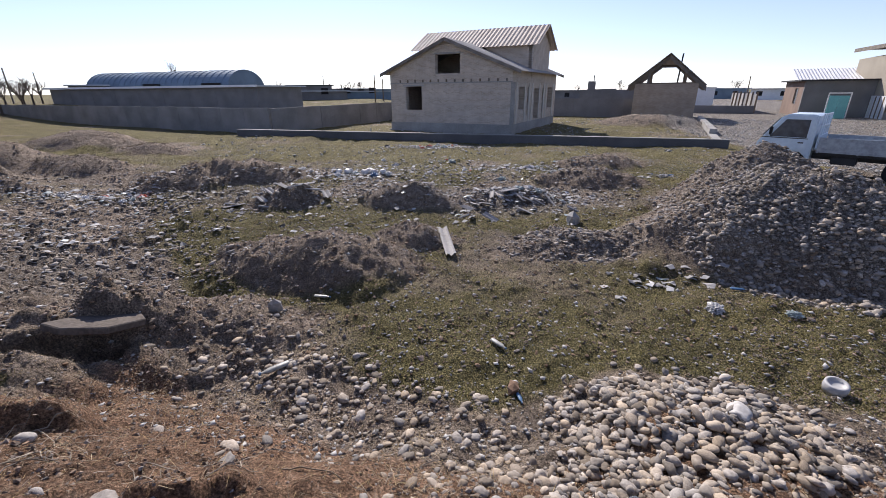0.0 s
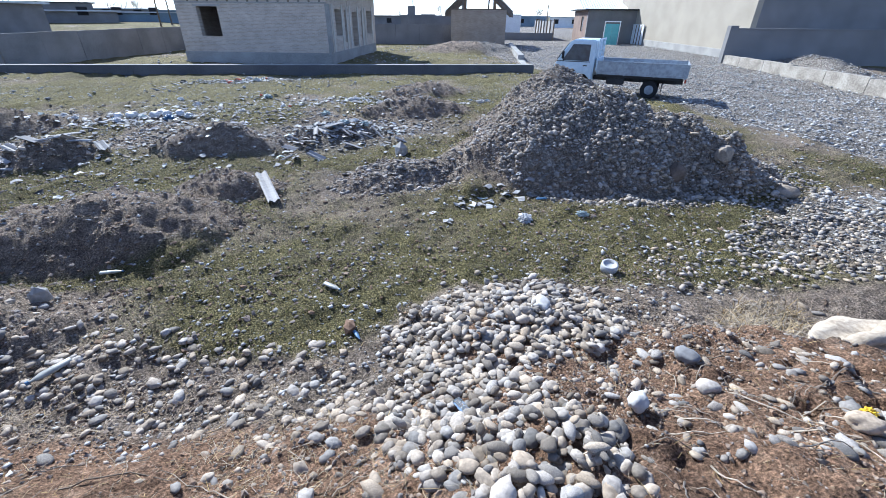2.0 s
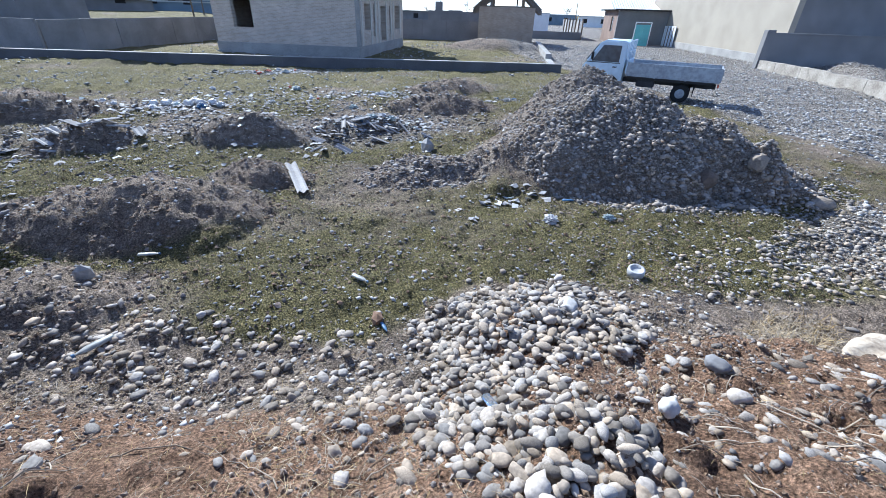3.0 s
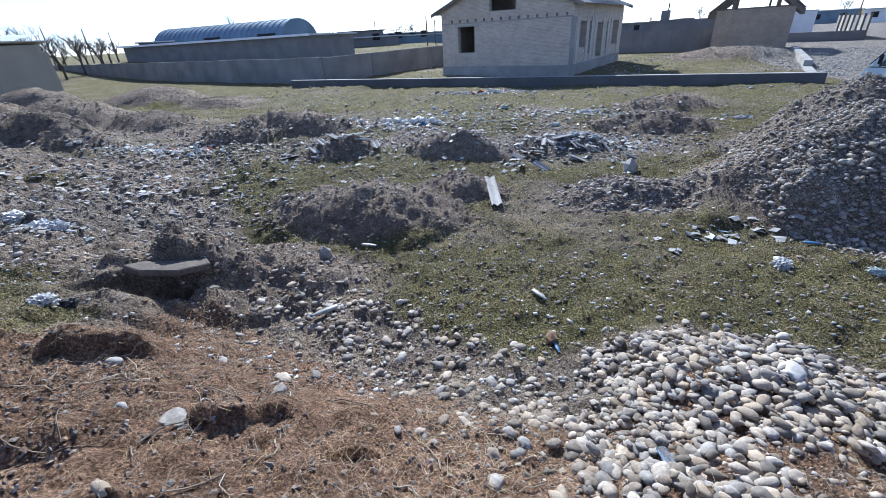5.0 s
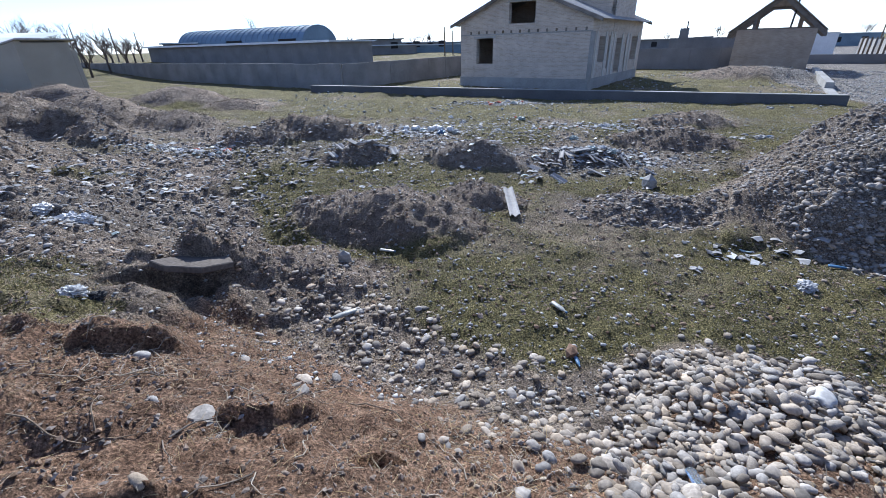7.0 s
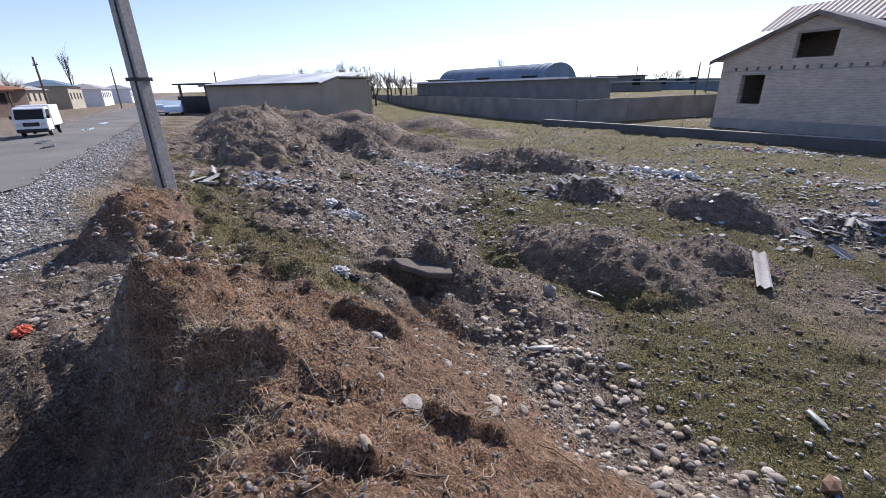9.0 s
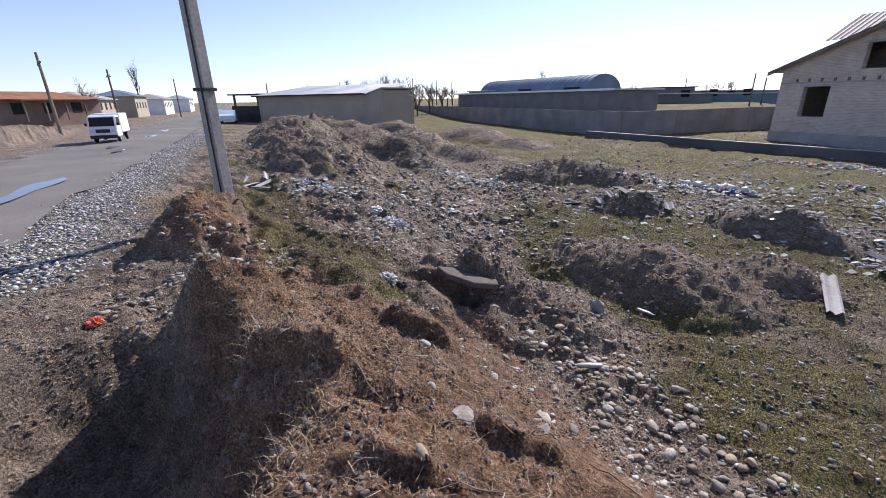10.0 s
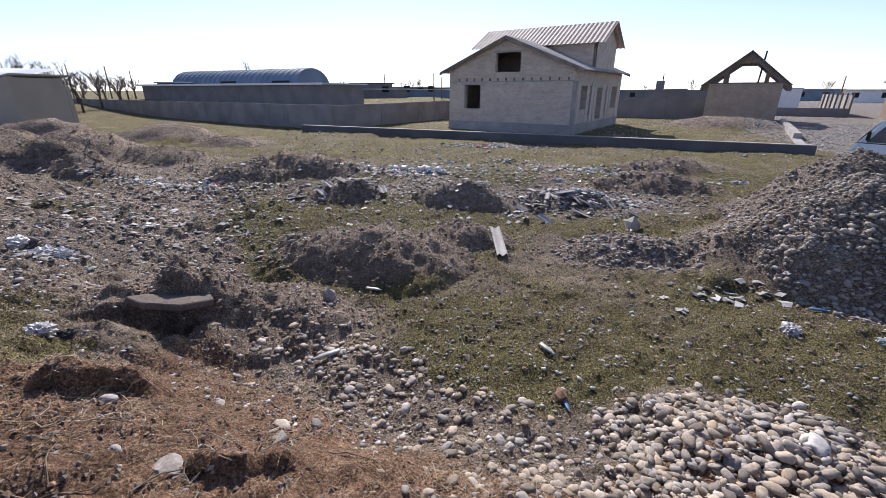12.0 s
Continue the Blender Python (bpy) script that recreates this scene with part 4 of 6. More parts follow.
def low_block():
    """The long rendered building beyond the spoil heaps."""
    a, c = polar(-65.8, 56), polar(-53.3, 46)
    d = (c - a).normalized()
    L = (c - a).length
    th = thing("long_low_building", along(a, d, 0.0), "long pale rendered building with a metal roof", "building")
    part("wall", slab_box(0, L, 0, 0.4, 0, 3.4), PLASTER, th)
    part("eave_board", slab_box(-0.4, L + 0.2, -0.62, -0.56, 3.36, 3.5), CHASSIS, th)
    part("rear_wall", slab_box(0, L, 8, 8.4, 0, 3.2), PLASTER, th)
    for x in (0, L - 0.4):
        part("end_wall", slab_box(x, x + 0.4, 0.4, 8, 0, 3.2), PLASTER, th)
    bm = bmesh.new()
    corrugated(bm, L + 1.0, 9.6, 0.4, 0.04, m=Matrix.Translation((-0.5, -0.6, 3.47)) @ Matrix.Rotation(radians(7), 4, "X"))
    part("roof", bm, TIN, th)
    w = thing("pent_roofed_outhouse", along(c, (1, 0), 0.0), "pale rendered outhouse with a single sloping roof", "outhouse")
    part("wall", wall_mesh(2.5, lambda x: 3.3 + 0.2 * x, [], 0.4), PLASTER, w)
    bm = bmesh.new()
    extrude_poly(bm, [(-0.2, 3.27), (2.8, 3.87), (2.8, 3.97), (-0.2, 3.37)], -0.1, 4.5)
    part("roof", bm, SLATE, w)
    part("rear_wall", slab_box(0, 2.5, 4, 4.4, 0, 3.2), PLASTER, w)
    part("end_wall", slab_box(2.1, 2.49, 0.41, 3.99, 0, 3.7), PLASTER, w)
    part("end_wall", slab_box(0.01, 0.4, 0.41, 3.99, 0, 2.4), PLASTER, w)
    lf = thing("lean_to_frame", along(a, -d, 0.0), "dark open timber lean-to at the building end", "lean-to")
    for x in (0.3, 4.5):
        for y in (-0.5, -4):
            part("post", slab_box(x - 0.1, x + 0.1, y - 0.1, y + 0.1, 0, 3.6), WOOD, lf)
    part("roof", slab_box(0, 5, -4.5, 0, 3.6, 3.75), CHASSIS, lf)
    part("rear_screen", slab_box(0.2, 4.8, -0.3, -0.2, 0, 2.4), CHASSIS, lf)


low_block()


def roadside_house(az, d, w, h, roof, label, wall=PLASTER, porch=False, way=(-0.928, 0.371), k=1.3):
    o = polar(az, d)
    th = thing("roadside_house", along(o, way, 1.15), label, "house", "houses across the road")
    dep = 7.0
    part("wall", slab_box(0, w, 0, dep, -1.6, h), wall, th)
    bm = bmesh.new()
    co = [(-0.6, -0.6, h), (w + 0.6, -0.6, h), (w + 0.6, dep + 0.6, h), (-0.6, dep + 0.6, h), (2.8, dep / 2, h + k), (w - 2.8, dep / 2, h + k)]
    vs = [bm.verts.new(q) for q in co]
    for f in ((0, 1, 5, 4), (1, 2, 5), (2, 3, 4, 5), (3, 0, 4), (3, 2, 1, 0)):
        bm.faces.new([vs[i] for i in f])
    bmesh.ops.recalc_face_normals(bm, faces=bm.faces)
    part("roof", bm, roof, th)
    for i in range(int(w / 3.2)):
        x = 1.0 + i * 3.2
        win = part("window", slab_box(x, x + 1.2, -0.03, 0.08, 0.8, 2.0), DARK, th)
    if porch:
        for i in range(4):
            part("porch_post", slab_box(w * 0.3 + i * 2.2, w * 0.3 + i * 2.2 + 0.15, -1.75, -1.6, 0, h), WOOD, th)
        part("porch_roof", slab_box(w * 0.28, w * 0.3 + 7.2, -2.0, 0.0, h - 0.15, h - 0.02), RUST, th)


roadside_house(-90.5, 66, 14.2, 2.4, RUST, "low roadside house with a rusty hipped roof and open porch", BROWNWALL, True, (-0.5, 0.866), 0.9)
roadside_house(-81.4, 92, 16, 2.5, SLATE, "low roadside house with a grey hipped roof")
roadside_house(-77.8, 112, 14, 3.2, BLUETIN, "roadside house with a dark blue roof", PLASTER)
roadside_house(-75.2, 135, 18, 2.8, SLATE, "far pale roadside house with a grey roof", WHITEPAINT)
roadside_house(-72.8, 170, 18, 3.0, TIN, "far pale roadside house with a metal roof", WHITEPAINT)


def utility_pole(x, y, z, h, r, label, lean=0.0, arms=True, square=False, mat=WOOD):
    th = thing("utility_pole", Matrix.Translation((x, y, z)) @ Matrix.Rotation(radians(lean), 4, "Y"), label, "pole", "utility poles")
    bm = bmesh.new()
    if square:
        bmesh.ops.create_cone(bm, cap_ends=True, segments=4, radius1=r * 1.41, radius2=r * 0.95, depth=h)
        bmesh.ops.transform(bm, matrix=Matrix.Translation((0, 0, h / 2)) @ Matrix.Rotation(radians(45), 4, "Z"), verts=bm.verts)
        bmesh.ops.bevel(bm, geom=list(bm.edges), offset=0.018, segments=1, affect="EDGES")
    else:
        tube(bm, (0, 0, 0), (0, 0, h), r, r * 0.7)
    part("shaft", bm, mat, th)
    if arms:
        part("crossarm", slab_box(-0.9, 0.9, -0.05, 0.05, h - 0.8, h - 0.7), WOOD, th)
        for q in (-0.8, -0.3, 0.3, 0.8):
            part("insulator", tube(bmesh.new(), (q, 0, h - 0.7), (q, 0, h - 0.55), 0.04, sides=6), WHITEPAINT, th)
    return th


near_pole = utility_pole(-8.0, 2.5, 0.75, 8.6, 0.11, "square grey concrete utility pole rising from a dirt heap", arms=False, square=True, mat=CONCRETE)
near_pole.matrix_world = near_pole.matrix_world @ Matrix.Rotation(radians(20), 4, "Z")
bm = bmesh.new()
bm = box(bm, -0.125, 0.125, -0.12, 0.12, 2.28, 2.33)
part("steel_band", bm, CHASSIS, near_pole)
part("band_bolt", tube(bmesh.new(), (0.1, -0.115, 2.3), (0.27, -0.115, 2.3), 0.012), CHASSIS, near_pole)
part("earth_wire", tube(bmesh.new(), (0.06, -0.125, 0.0), (0.05, -0.09, 8.4), 0.012, sides=5), CHASSIS, near_pole)

for az, d, h, lean in ((-84.6, 45, 6.0, -4), (-79.6, 62, 6.0, 0), (-73.9, 100, 7, 0), (-42.0, 120, 5.5, 0), (-64.6, 75, 5.4, 0), (-60.0, 70, 5.0, 0), (-47.0, 95, 5.4, 0), (-44.0, 95, 5.2, 0), (-8.6, 80, 4.6, 0), (-7.6, 85, 4.0, 0), (34.2, 110, 5.2, 0), (-14.8, 110, 5.0, 0)):
    o = polar(az, d)
    utility_pole(o.x, o.y, at_ground(o.x, o.y) - 0.1, h, 0.12, "slender far timber utility pole", lean, arms=d < 63)


def bare_tree(az, d, h, seed, label="leafless tree with many thin bare branches", poplar=False):
    r = random.Random(seed)
    o = polar(az, d)
    th = thing("bare_tree", Matrix.Translation((o.x, o.y, at_ground(o.x, o.y) - 0.1)), label, "tree", "bare trees")
    trunk, crown = bmesh.new(), bmesh.new()
    tube(trunk, (0, 0, 0), (0, 0, h * 0.35), 0.14, 0.1, 6)

    def grow(p, v, length, rad, depth):
        q = p + v * length
        tube(crown, p, q, rad, rad * 0.6, 4 if depth else 3, caps=False)
        if depth == 0:
            return
        for i in range(r.choice((3, 4))):
            w = (v + Vector((r.uniform(-1, 1), r.uniform(-1, 1), r.uniform(-0.15, 0.6))) * (0.28 if poplar else 0.75)).normalized()
            grow(p + v * length * r.uniform(0.45, 1.0), w, length * r.uniform(0.55, 0.85), rad * 0.55, depth - 1)

    for i in range(4):
        w = Vector((r.uniform(-1, 1), r.uniform(-1, 1), 0)) * (0.15 if poplar else 0.6) + Vector((0, 0, 1))
        grow(Vector((0, 0, h * r.uniform(0.2, 0.35))), w.normalized(), h * 0.3, 0.07, 3)
    part("trunk", trunk, BARK, th)
    part("crown", crown, BARK, th)


for i, (az, d, h) in enumerate(((-53.5, 62, 5.6), (-52.6, 64, 5.0), (-52.0, 66, 6.2), (-51.2, 62, 5.2), (-50.6, 70, 6.8), (-49.2, 64, 5.2), (-48.0, 75, 6.2), (-46.6, 66, 4.6), (-45.0, 70, 5.4), (-43.4, 72, 4.6), (-55.2, 75, 6.2), (-11.6, 140, 5), (-10.4, 150, 5), (-12.6, 140, 4.5), (-82.0, 90, 6))):
    bare_tree(az, d, h, i)
rb = random.Random(77)
for i in range(16):
    bare_tree(-54.5 + 0.85 * i + rb.uniform(-0.3, 0.3), rb.uniform(70, 92), rb.uniform(3.6, 5.2), 60 + i, "leafless bushy tree with dense thin branches")
for i in range(12):
    bare_tree(-21 + 5.4 * i + rb.uniform(-1.5, 1.5), rb.uniform(170, 230), rb.uniform(5.0, 7.5), 90 + i, "leafless far tree with thin branches")
bare_tree(-30.6, 160, 11, 40, "tall leafless poplar with upright branches", True)
bare_tree(-77.3, 120, 12, 41, "tall leafless poplar with upright branches", True)

# ---- vehicles ----


def wheel(parent, x, y, r=0.32, w=0.2):
    bm = bmesh.new()
    tube(bm, (x, y - w / 2, r), (x, y + w / 2, r), r, sides=24)
    bmesh.ops.bevel(bm, geom=[e for e in bm.edges if abs(e.verts[0].co.y - e.verts[1].co.y) < 1e-4], offset=0.03, segments=2, affect="EDGES")
    t = part("wheel", bm, BLACK, parent, smooth=False)
    s = 1 if y > 0 else -1
    bm = bmesh.new()
    tube(bm, (x, y + s * (w / 2 - 0.02), r), (x, y + s * (w / 2 + 0.012), r), r * 0.55, r * 0.5, sides=20)
    tube(bm, (x, y + s * (w / 2), r), (x, y + s * (w / 2 + 0.05), r), r * 0.2, r * 0.16, sides=12)
    part("rim", bm, BEDGREY, t)


def flatbed_truck():
    h = Vector((-0.67, 0.742, 0)).normalized()
    o = Vector((15.2, 12.5, 0))
    th = thing("flatbed_truck", along(o, h, 0.02), "parked small flatbed truck with a pale blue cab", "truck")
    w = 0.83
    # cab: side profile, drawn across the width
    prof = [(3.3, 0.45), (3.3, 1.92), (3.42, 1.97), (4.12, 1.97), (4.3, 1.88), (4.72, 1.22), (4.86, 1.02), (4.9, 0.62), (4.86, 0.42), (4.1, 0.42), (4.03, 0.62), (3.85, 0.74), (3.6, 0.74), (3.44, 0.6), (3.4, 0.45)]
    bm = extrude_poly(bmesh.new(), prof, -w, w)
    bmesh.ops.bevel(bm, geom=[e for e in bm.edges if abs(e.verts[0].co.y - e.verts[1].co.y) < 1e-4], offset=0.05, segments=2, affect="EDGES")
    cab = part("cab", bm, TRUCKBLUE, th)
    for s in (-1, 1):
        y0 = s * (w + 0.004)
        ys = sorted((y0, y0 + s * 0.008))
        bm = extrude_poly(bmesh.new(), [(3.5, 1.22), (3.5, 1.8), (4.16, 1.8), (4.52, 1.22)], *ys)
        part("side_window", bm, DARKGLASS, cab)
        bm = extrude_poly(bmesh.new(), [(3.47, 0.8), (3.47, 1.16), (4.58, 1.16), (4.66, 0.98), (4.6, 0.7), (4.1, 0.72), (4.0, 0.8)], *ys)
        d = part("door", bm, TRUCKBLUE, cab)
        part("handle", slab_box(3.55, 3.7, min(ys) - 0.012, max(ys) + 0.012, 1.03, 1.07), CHASSIS, d)
        part("mirror", slab_box(4.45, 4.53, s * (w + 0.16) - 0.07, s * (w + 0.16) + 0.07, 1.28, 1.56, bevel=0.02), BLACK, cab)
        part("mirror_arm", tube(bmesh.new(), (4.48, s * w, 1.2), (4.49, s * (w + 0.15), 1.33), 0.013), BLACK, cab)
        part("headlight", slab_box(4.84, 4.91, s * 0.6 - 0.15, s * 0.6 + 0.15, 0.72, 0.9, bevel=0.015), LAMPGLASS, cab)
        part("door_trim", slab_box(3.45, 4.75, min(ys), max(ys) + 0.004, 1.175, 1.2), CHASSIS, cab)
    bm = bmesh.new()
    co = [(4.33, -0.7, 1.83), (4.33, 0.7, 1.83), (4.73, 0.76, 1.24), (4.73, -0.76, 1.24)]
    vs = [bm.verts.new(c) for c in co]
    vs2 = [bm.verts.new((c[0] + 0.03, c[1], c[2] + 0.02)) for c in co]
    bm.faces.new(vs), bm.faces.new(vs2[::-1])
    for i in range(4):
        bm.faces.new((vs[i], vs2[i], vs2[(i + 1) % 4], vs[(i + 1) % 4]))
    bmesh.ops.recalc_face_normals(bm, faces=bm.faces)
    part("windscreen", bm, DARKGLASS, cab)
    part("bumper", slab_box(4.84, 4.96, -w, w, 0.36, 0.56, bevel=0.03), CHASSIS, cab)
    # flatbed
    bed = new("flatbed")
    bed.parent = th
    part("floor", slab_box(0.0, 3.16, -0.86, 0.86, 0.78, 0.86), BEDGREY, bed)
    for s in (-1, 1):
        y = s * 0.86
        part("side_board", slab_box(0.02, 3.14, min(y, y - s * 0.04), max(y, y - s * 0.04), 0.862, 1.22, bevel=0.008), BEDGREY, bed)
        part("board_rail", slab_box(0.0, 3.16, min(y - s * 0.05, y + s * 0.015), max(y - s * 0.05, y + s * 0.015), 1.222, 1.26), BEDGREY, bed)
        for x in (0.0, 1.05, 2.1, 3.1):
            part("board_post", slab_box(x, x + 0.05, min(y, y + s * 0.02), max(y, y + s * 0.02), 0.76, 1.22), BEDGREY, bed)
    part("tailboard", slab_box(-0.045, 0.0, -0.86, 0.86, 0.8, 1.24, bevel=0.008), BEDGREY, bed)
    rack = new("headboard_rack")
    rack.parent = th
    for y in (-0.8, -0.4, 0.0, 0.4, 0.8):
        part("upright", tube(bmesh.new(), (3.2, y, 0.86), (3.2, y, 1.98), 0.022, sides=6), TRUCKBLUE, rack)
    for z in (1.3, 1.62, 1.98):
        part("rail", tube(bmesh.new(), (3.2, -0.82, z), (3.2, 0.82, z), 0.022, sides=6), TRUCKBLUE, rack)
    part("headboard", slab_box(3.165, 3.19, -0.84, 0.84, 0.87, 1.3), TRUCKBLUE, rack)
    ch = new("chassis")
    ch.parent = th
    for y in (-0.36, 0.3):
        part("frame_rail", slab_box(0.05, 4.1, y, y + 0.07, 0.52, 0.68), CHASSIS, ch)
    part("rear_axle", tube(bmesh.new(), (1.15, -0.65, 0.32), (1.15, 0.65, 0.32), 0.06), CHASSIS, ch)
    part("fuel_tank", slab_box(2.1, 2.75, 0.42, 0.75, 0.42, 0.68, bevel=0.03), CHASSIS, ch)
    part("spare_wheel", tube(bmesh.new(), (0.45, 0, 0.5), (0.45, 0, 0.66), 0.28, sides=18), BLACK, ch)
    part("crossmember", slab_box(0.2, 3.1, -0.8, 0.8, 0.69, 0.775), CHASSIS, ch)
    for s in (-1, 1):
        part("mudflap", slab_box(0.72, 0.75, s * 0.62 - 0.16, s * 0.62 + 0.16, 0.25, 0.72), BLACK, ch)
        wheel(th, 1.15, s * 0.68, 0.315, 0.26)
        wheel(th, 3.77, s * 0.7, 0.315, 0.18)
        part("tail_lamp", slab_box(-0.03, 0.02, s * 0.62 - 0.14, s * 0.62 + 0.14, 0.62, 0.74), REDPLASTIC, th)
    return th


flatbed_truck()


def van(o, z):
    th = thing("white_van", along(o, (0.928, -0.371), z), "small white box van on the asphalt road", "van")
    w = 0.82
    bm = extrude_poly(bmesh.new(), [(2.6, 0.35), (2.6, 1.75), (2.75, 1.86), (3.5, 1.86), (3.72, 1.75), (4.02, 1.1), (4.1, 0.85), (4.1, 0.38)], -w, w)
    bmesh.ops.bevel(bm, geom=list(bm.edges), offset=0.05, segments=2, affect="EDGES")
    cab = part("cab", bm, WHITEPAINT, th)
    part("cargo_box", slab_box(0, 2.58, -w - 0.03, w + 0.03, 0.6, 1.95, bevel=0.03), WHITEPAINT, th)
    bm = extrude_poly(bmesh.new(), [(3.735, 1.72), (3.76, 1.72), (4.035, 1.12), (4.01, 1.12)], -0.72, 0.72)
    part("windscreen", bm, DARK, cab)
    for s in (-1, 1):
        ys = sorted((s * (w + 0.002), s * (w + 0.012)))
        part("side_window", extrude_poly(bmesh.new(), [(2.75, 1.15), (2.75, 1.7), (3.6, 1.7), (3.88, 1.15)], *ys), DARK, cab)
        part("headlight", slab_box(4.08, 4.12, s * 0.62 - 0.14, s * 0.62 + 0.14, 0.72, 0.88), LAMPGLASS, cab)
        part("mirror", slab_box(3.85, 3.92, s * (w + 0.12) - 0.06, s * (w + 0.12) + 0.06, 1.15, 1.35), BLACK, cab)
        wheel(th, 0.8, s * 0.7, 0.28, 0.17)
        wheel(th, 3.3, s * 0.7, 0.28, 0.17)
    part("grille", slab_box(4.09, 4.115, -0.42, 0.42, 0.68, 0.92), CHASSIS, cab)
    part("bumper", slab_box(4.05, 4.16, -w, w, 0.3, 0.52, bevel=0.03), CHASSIS, cab)
    part("underbody", slab_box(0.2, 4.0, -0.6, 0.6, 0.28, 0.6), CHASSIS, th)
    return th


van_thing = van((-36.4, 6.3), at_ground(-34.5, 6.6) + 0.06)
van_thing.scale = (0.85, 0.85, 0.85)


def parked_car(az, d, label):
    o = polar(az, d)
    th = thing("parked_car", along(o, (0.9, -0.4), at_ground(o.x, o.y) + 0.03), label, "car", "cars parked by the long building")
    bm = extrude_poly(bmesh.new(), [(0, 0.3), (0.05, 0.85), (0.7, 0.95), (1.2, 1.4), (2.6, 1.42), (3.3, 0.98), (4.2, 0.85), (4.3, 0.3)], -0.85, 0.85)
    bmesh.ops.bevel(bm, geom=list(bm.edges), offset=0.06, segments=2, affect="EDGES")
    body = part("body", bm, TRUCKBLUE, th)
    for s in (-1, 1):
        ys = sorted((s * 0.852, s * 0.862))
        part("side_window", extrude_poly(bmesh.new(), [(1.0, 0.98), (1.3, 1.34), (2.5, 1.36), (3.1, 0.98)], *ys), DARK, body)
        for x in (0.8, 3.4):
            wheel(th, x, s * 0.75, 0.3, 0.18)


parked_car(-69.2, 58, "pale blue parked saloon car beyond the heaps")
parked_car(-70.4, 66, "pale silver parked saloon car beyond the heaps")

# ---- single things lying about ----


def lump(seed, sx, sy, sz, rough=0.25, level=2, freq=2.0):
    """A worn, irregular lump."""
    bm = bmesh.new()
    bmesh.ops.create_icosphere(bm, subdivisions=level, radius=1.0)
    off = Vector((seed * 3.1, seed * 1.7, seed * 0.9))
    for v in bm.verts:
        k = 1 + rough * noise.noise(v.co * freq + off) + rough * 0.5 * noise.noise(v.co * freq * 2.3 + off)
        v.co = Vector((v.co.x * sx * k, v.co.y * sy * k, v.co.z * sz * k))
    return bm


def lay(ob, x, y, lift=0.0, rx=0, ry=0, rz=0):
    ob.matrix_world = pose(x, y, at_ground(x, y) + lift, rx, ry, rz)
    return ob


def concrete_slab():
    bm = bmesh.new()
    pts = [(-0.48, 0.0), (-0.2, -0.16), (0.1, -0.2), (0.42, -0.12), (0.46, 0.2), (0.1, 0.4), (-0.3, 0.26)]
    extrude_poly(bm, pts, 0, 0.085)
    bmesh.ops.transform(bm, matrix=Matrix.Rotation(radians(-90), 4, "X") @ Matrix.Diagonal((1, 1, -1, 1)), verts=bm.verts)
    bmesh.ops.recalc_face_normals(bm, faces=bm.faces)
    bmesh.ops.bevel(bm, geom=list(bm.edges), offset=0.012, segments=1, affect="EDGES")
    ob = part("broken_slab", bm, DIRTYSLAB)
    ob.matrix_world = pose(-3.42, 3.62, 0.76, -7, 12, 36) @ Matrix.Scale(0.85, 4)
    return tagged(ob, "broken concrete slab jutting out of an earth heap", "slab")


concrete_slab()


def slate_board(x, y, length, width, rx, ry, rz, lift=0.03, label="piece of broken corrugated cement roofing sheet"):
    bm = bmesh.new()
    corrugated(bm, width, length, 0.13, 0.018, 0.009, 6, Matrix.Translation((-width / 2, -length / 2, 0)))
    for v in bm.verts:
        if abs(v.co.y) > length * 0.45:
            v.co.y += 0.16 * length * noise.noise(Vector((v.co.x * 9 + x, y, 0)))
    ob = part("roofing_sheet", bm, SLATE)
    lay(ob, x, y, lift, rx, ry, rz)
    return tagged(ob, label, "roofing sheet", "broken roofing sheets")


slate_board(0.06, 7.5, 1.12, 0.2, 8, 3, 8.6, 0.07, "long pale strip of corrugated cement sheet on turf")
rs = random.Random(5)
for cx, cy, n, sx, sy in ((2.0, 11.1, 18, 0.8, 0.35), (-4.2, 11.2, 14, 0.6, 0.35), (-10.3, 4.0, 7, 0.45, 0.25), (0.75, 9.8, 3, 0.3, 0.12)):
    for i in range(n):
        slate_board(cx + rs.gauss(0, sx), cy + rs.gauss(0, sy), rs.uniform(0.22, 0.6), rs.choice((0.09, 0.13, 0.2)), rs.uniform(-8, 26), rs.uniform(-12, 12), rs.uniform(0, 180), rs.uniform(0.03, 0.1))


def driftlog():
    bm = bmesh.new()
    n, k = 30, 20
    rows = []
    for i in range(n + 1):
        t = i / n
        x = -0.42 + 1.15 * t
        r = 0.065 + 0.085 * math.sin(math.pi * min(t * 0.8 + 0.12, 1))
        row = []
        for j in range(k):
            a = 2 * math.pi * j / k
            q = r * (1 + 0.7 * noise.noise(Vector((x * 4.0, math.cos(a) * 1.6, math.sin(a) * 1.6))) + 0.28 * math.sin(4 * a + 5 * x))
            row.append(bm.verts.new((x, q * math.cos(a) * 1.3, q * math.sin(a) * 0.8 + 0.03 * math.sin(3 * x))))
        rows.append(row)
    for p, q in zip(rows, rows[1:]):
        for j in range(k):
            bm.faces.new((p[j], p[(j + 1) % k], q[(j + 1) % k], q[j]))
    bm.faces.new(rows[0][::-1]), bm.faces.new(rows[-1])
    bmesh.ops.recalc_face_normals(bm, faces=bm.faces)
    ob = part("weathered_log", bm, PALEWOOD, smooth=True)
    lay(ob, 4.66, 1.3, 0.08, 0, 4, -14)
    return tagged(ob, "pale weathered log half sunk in loose soil", "log")


driftlog()


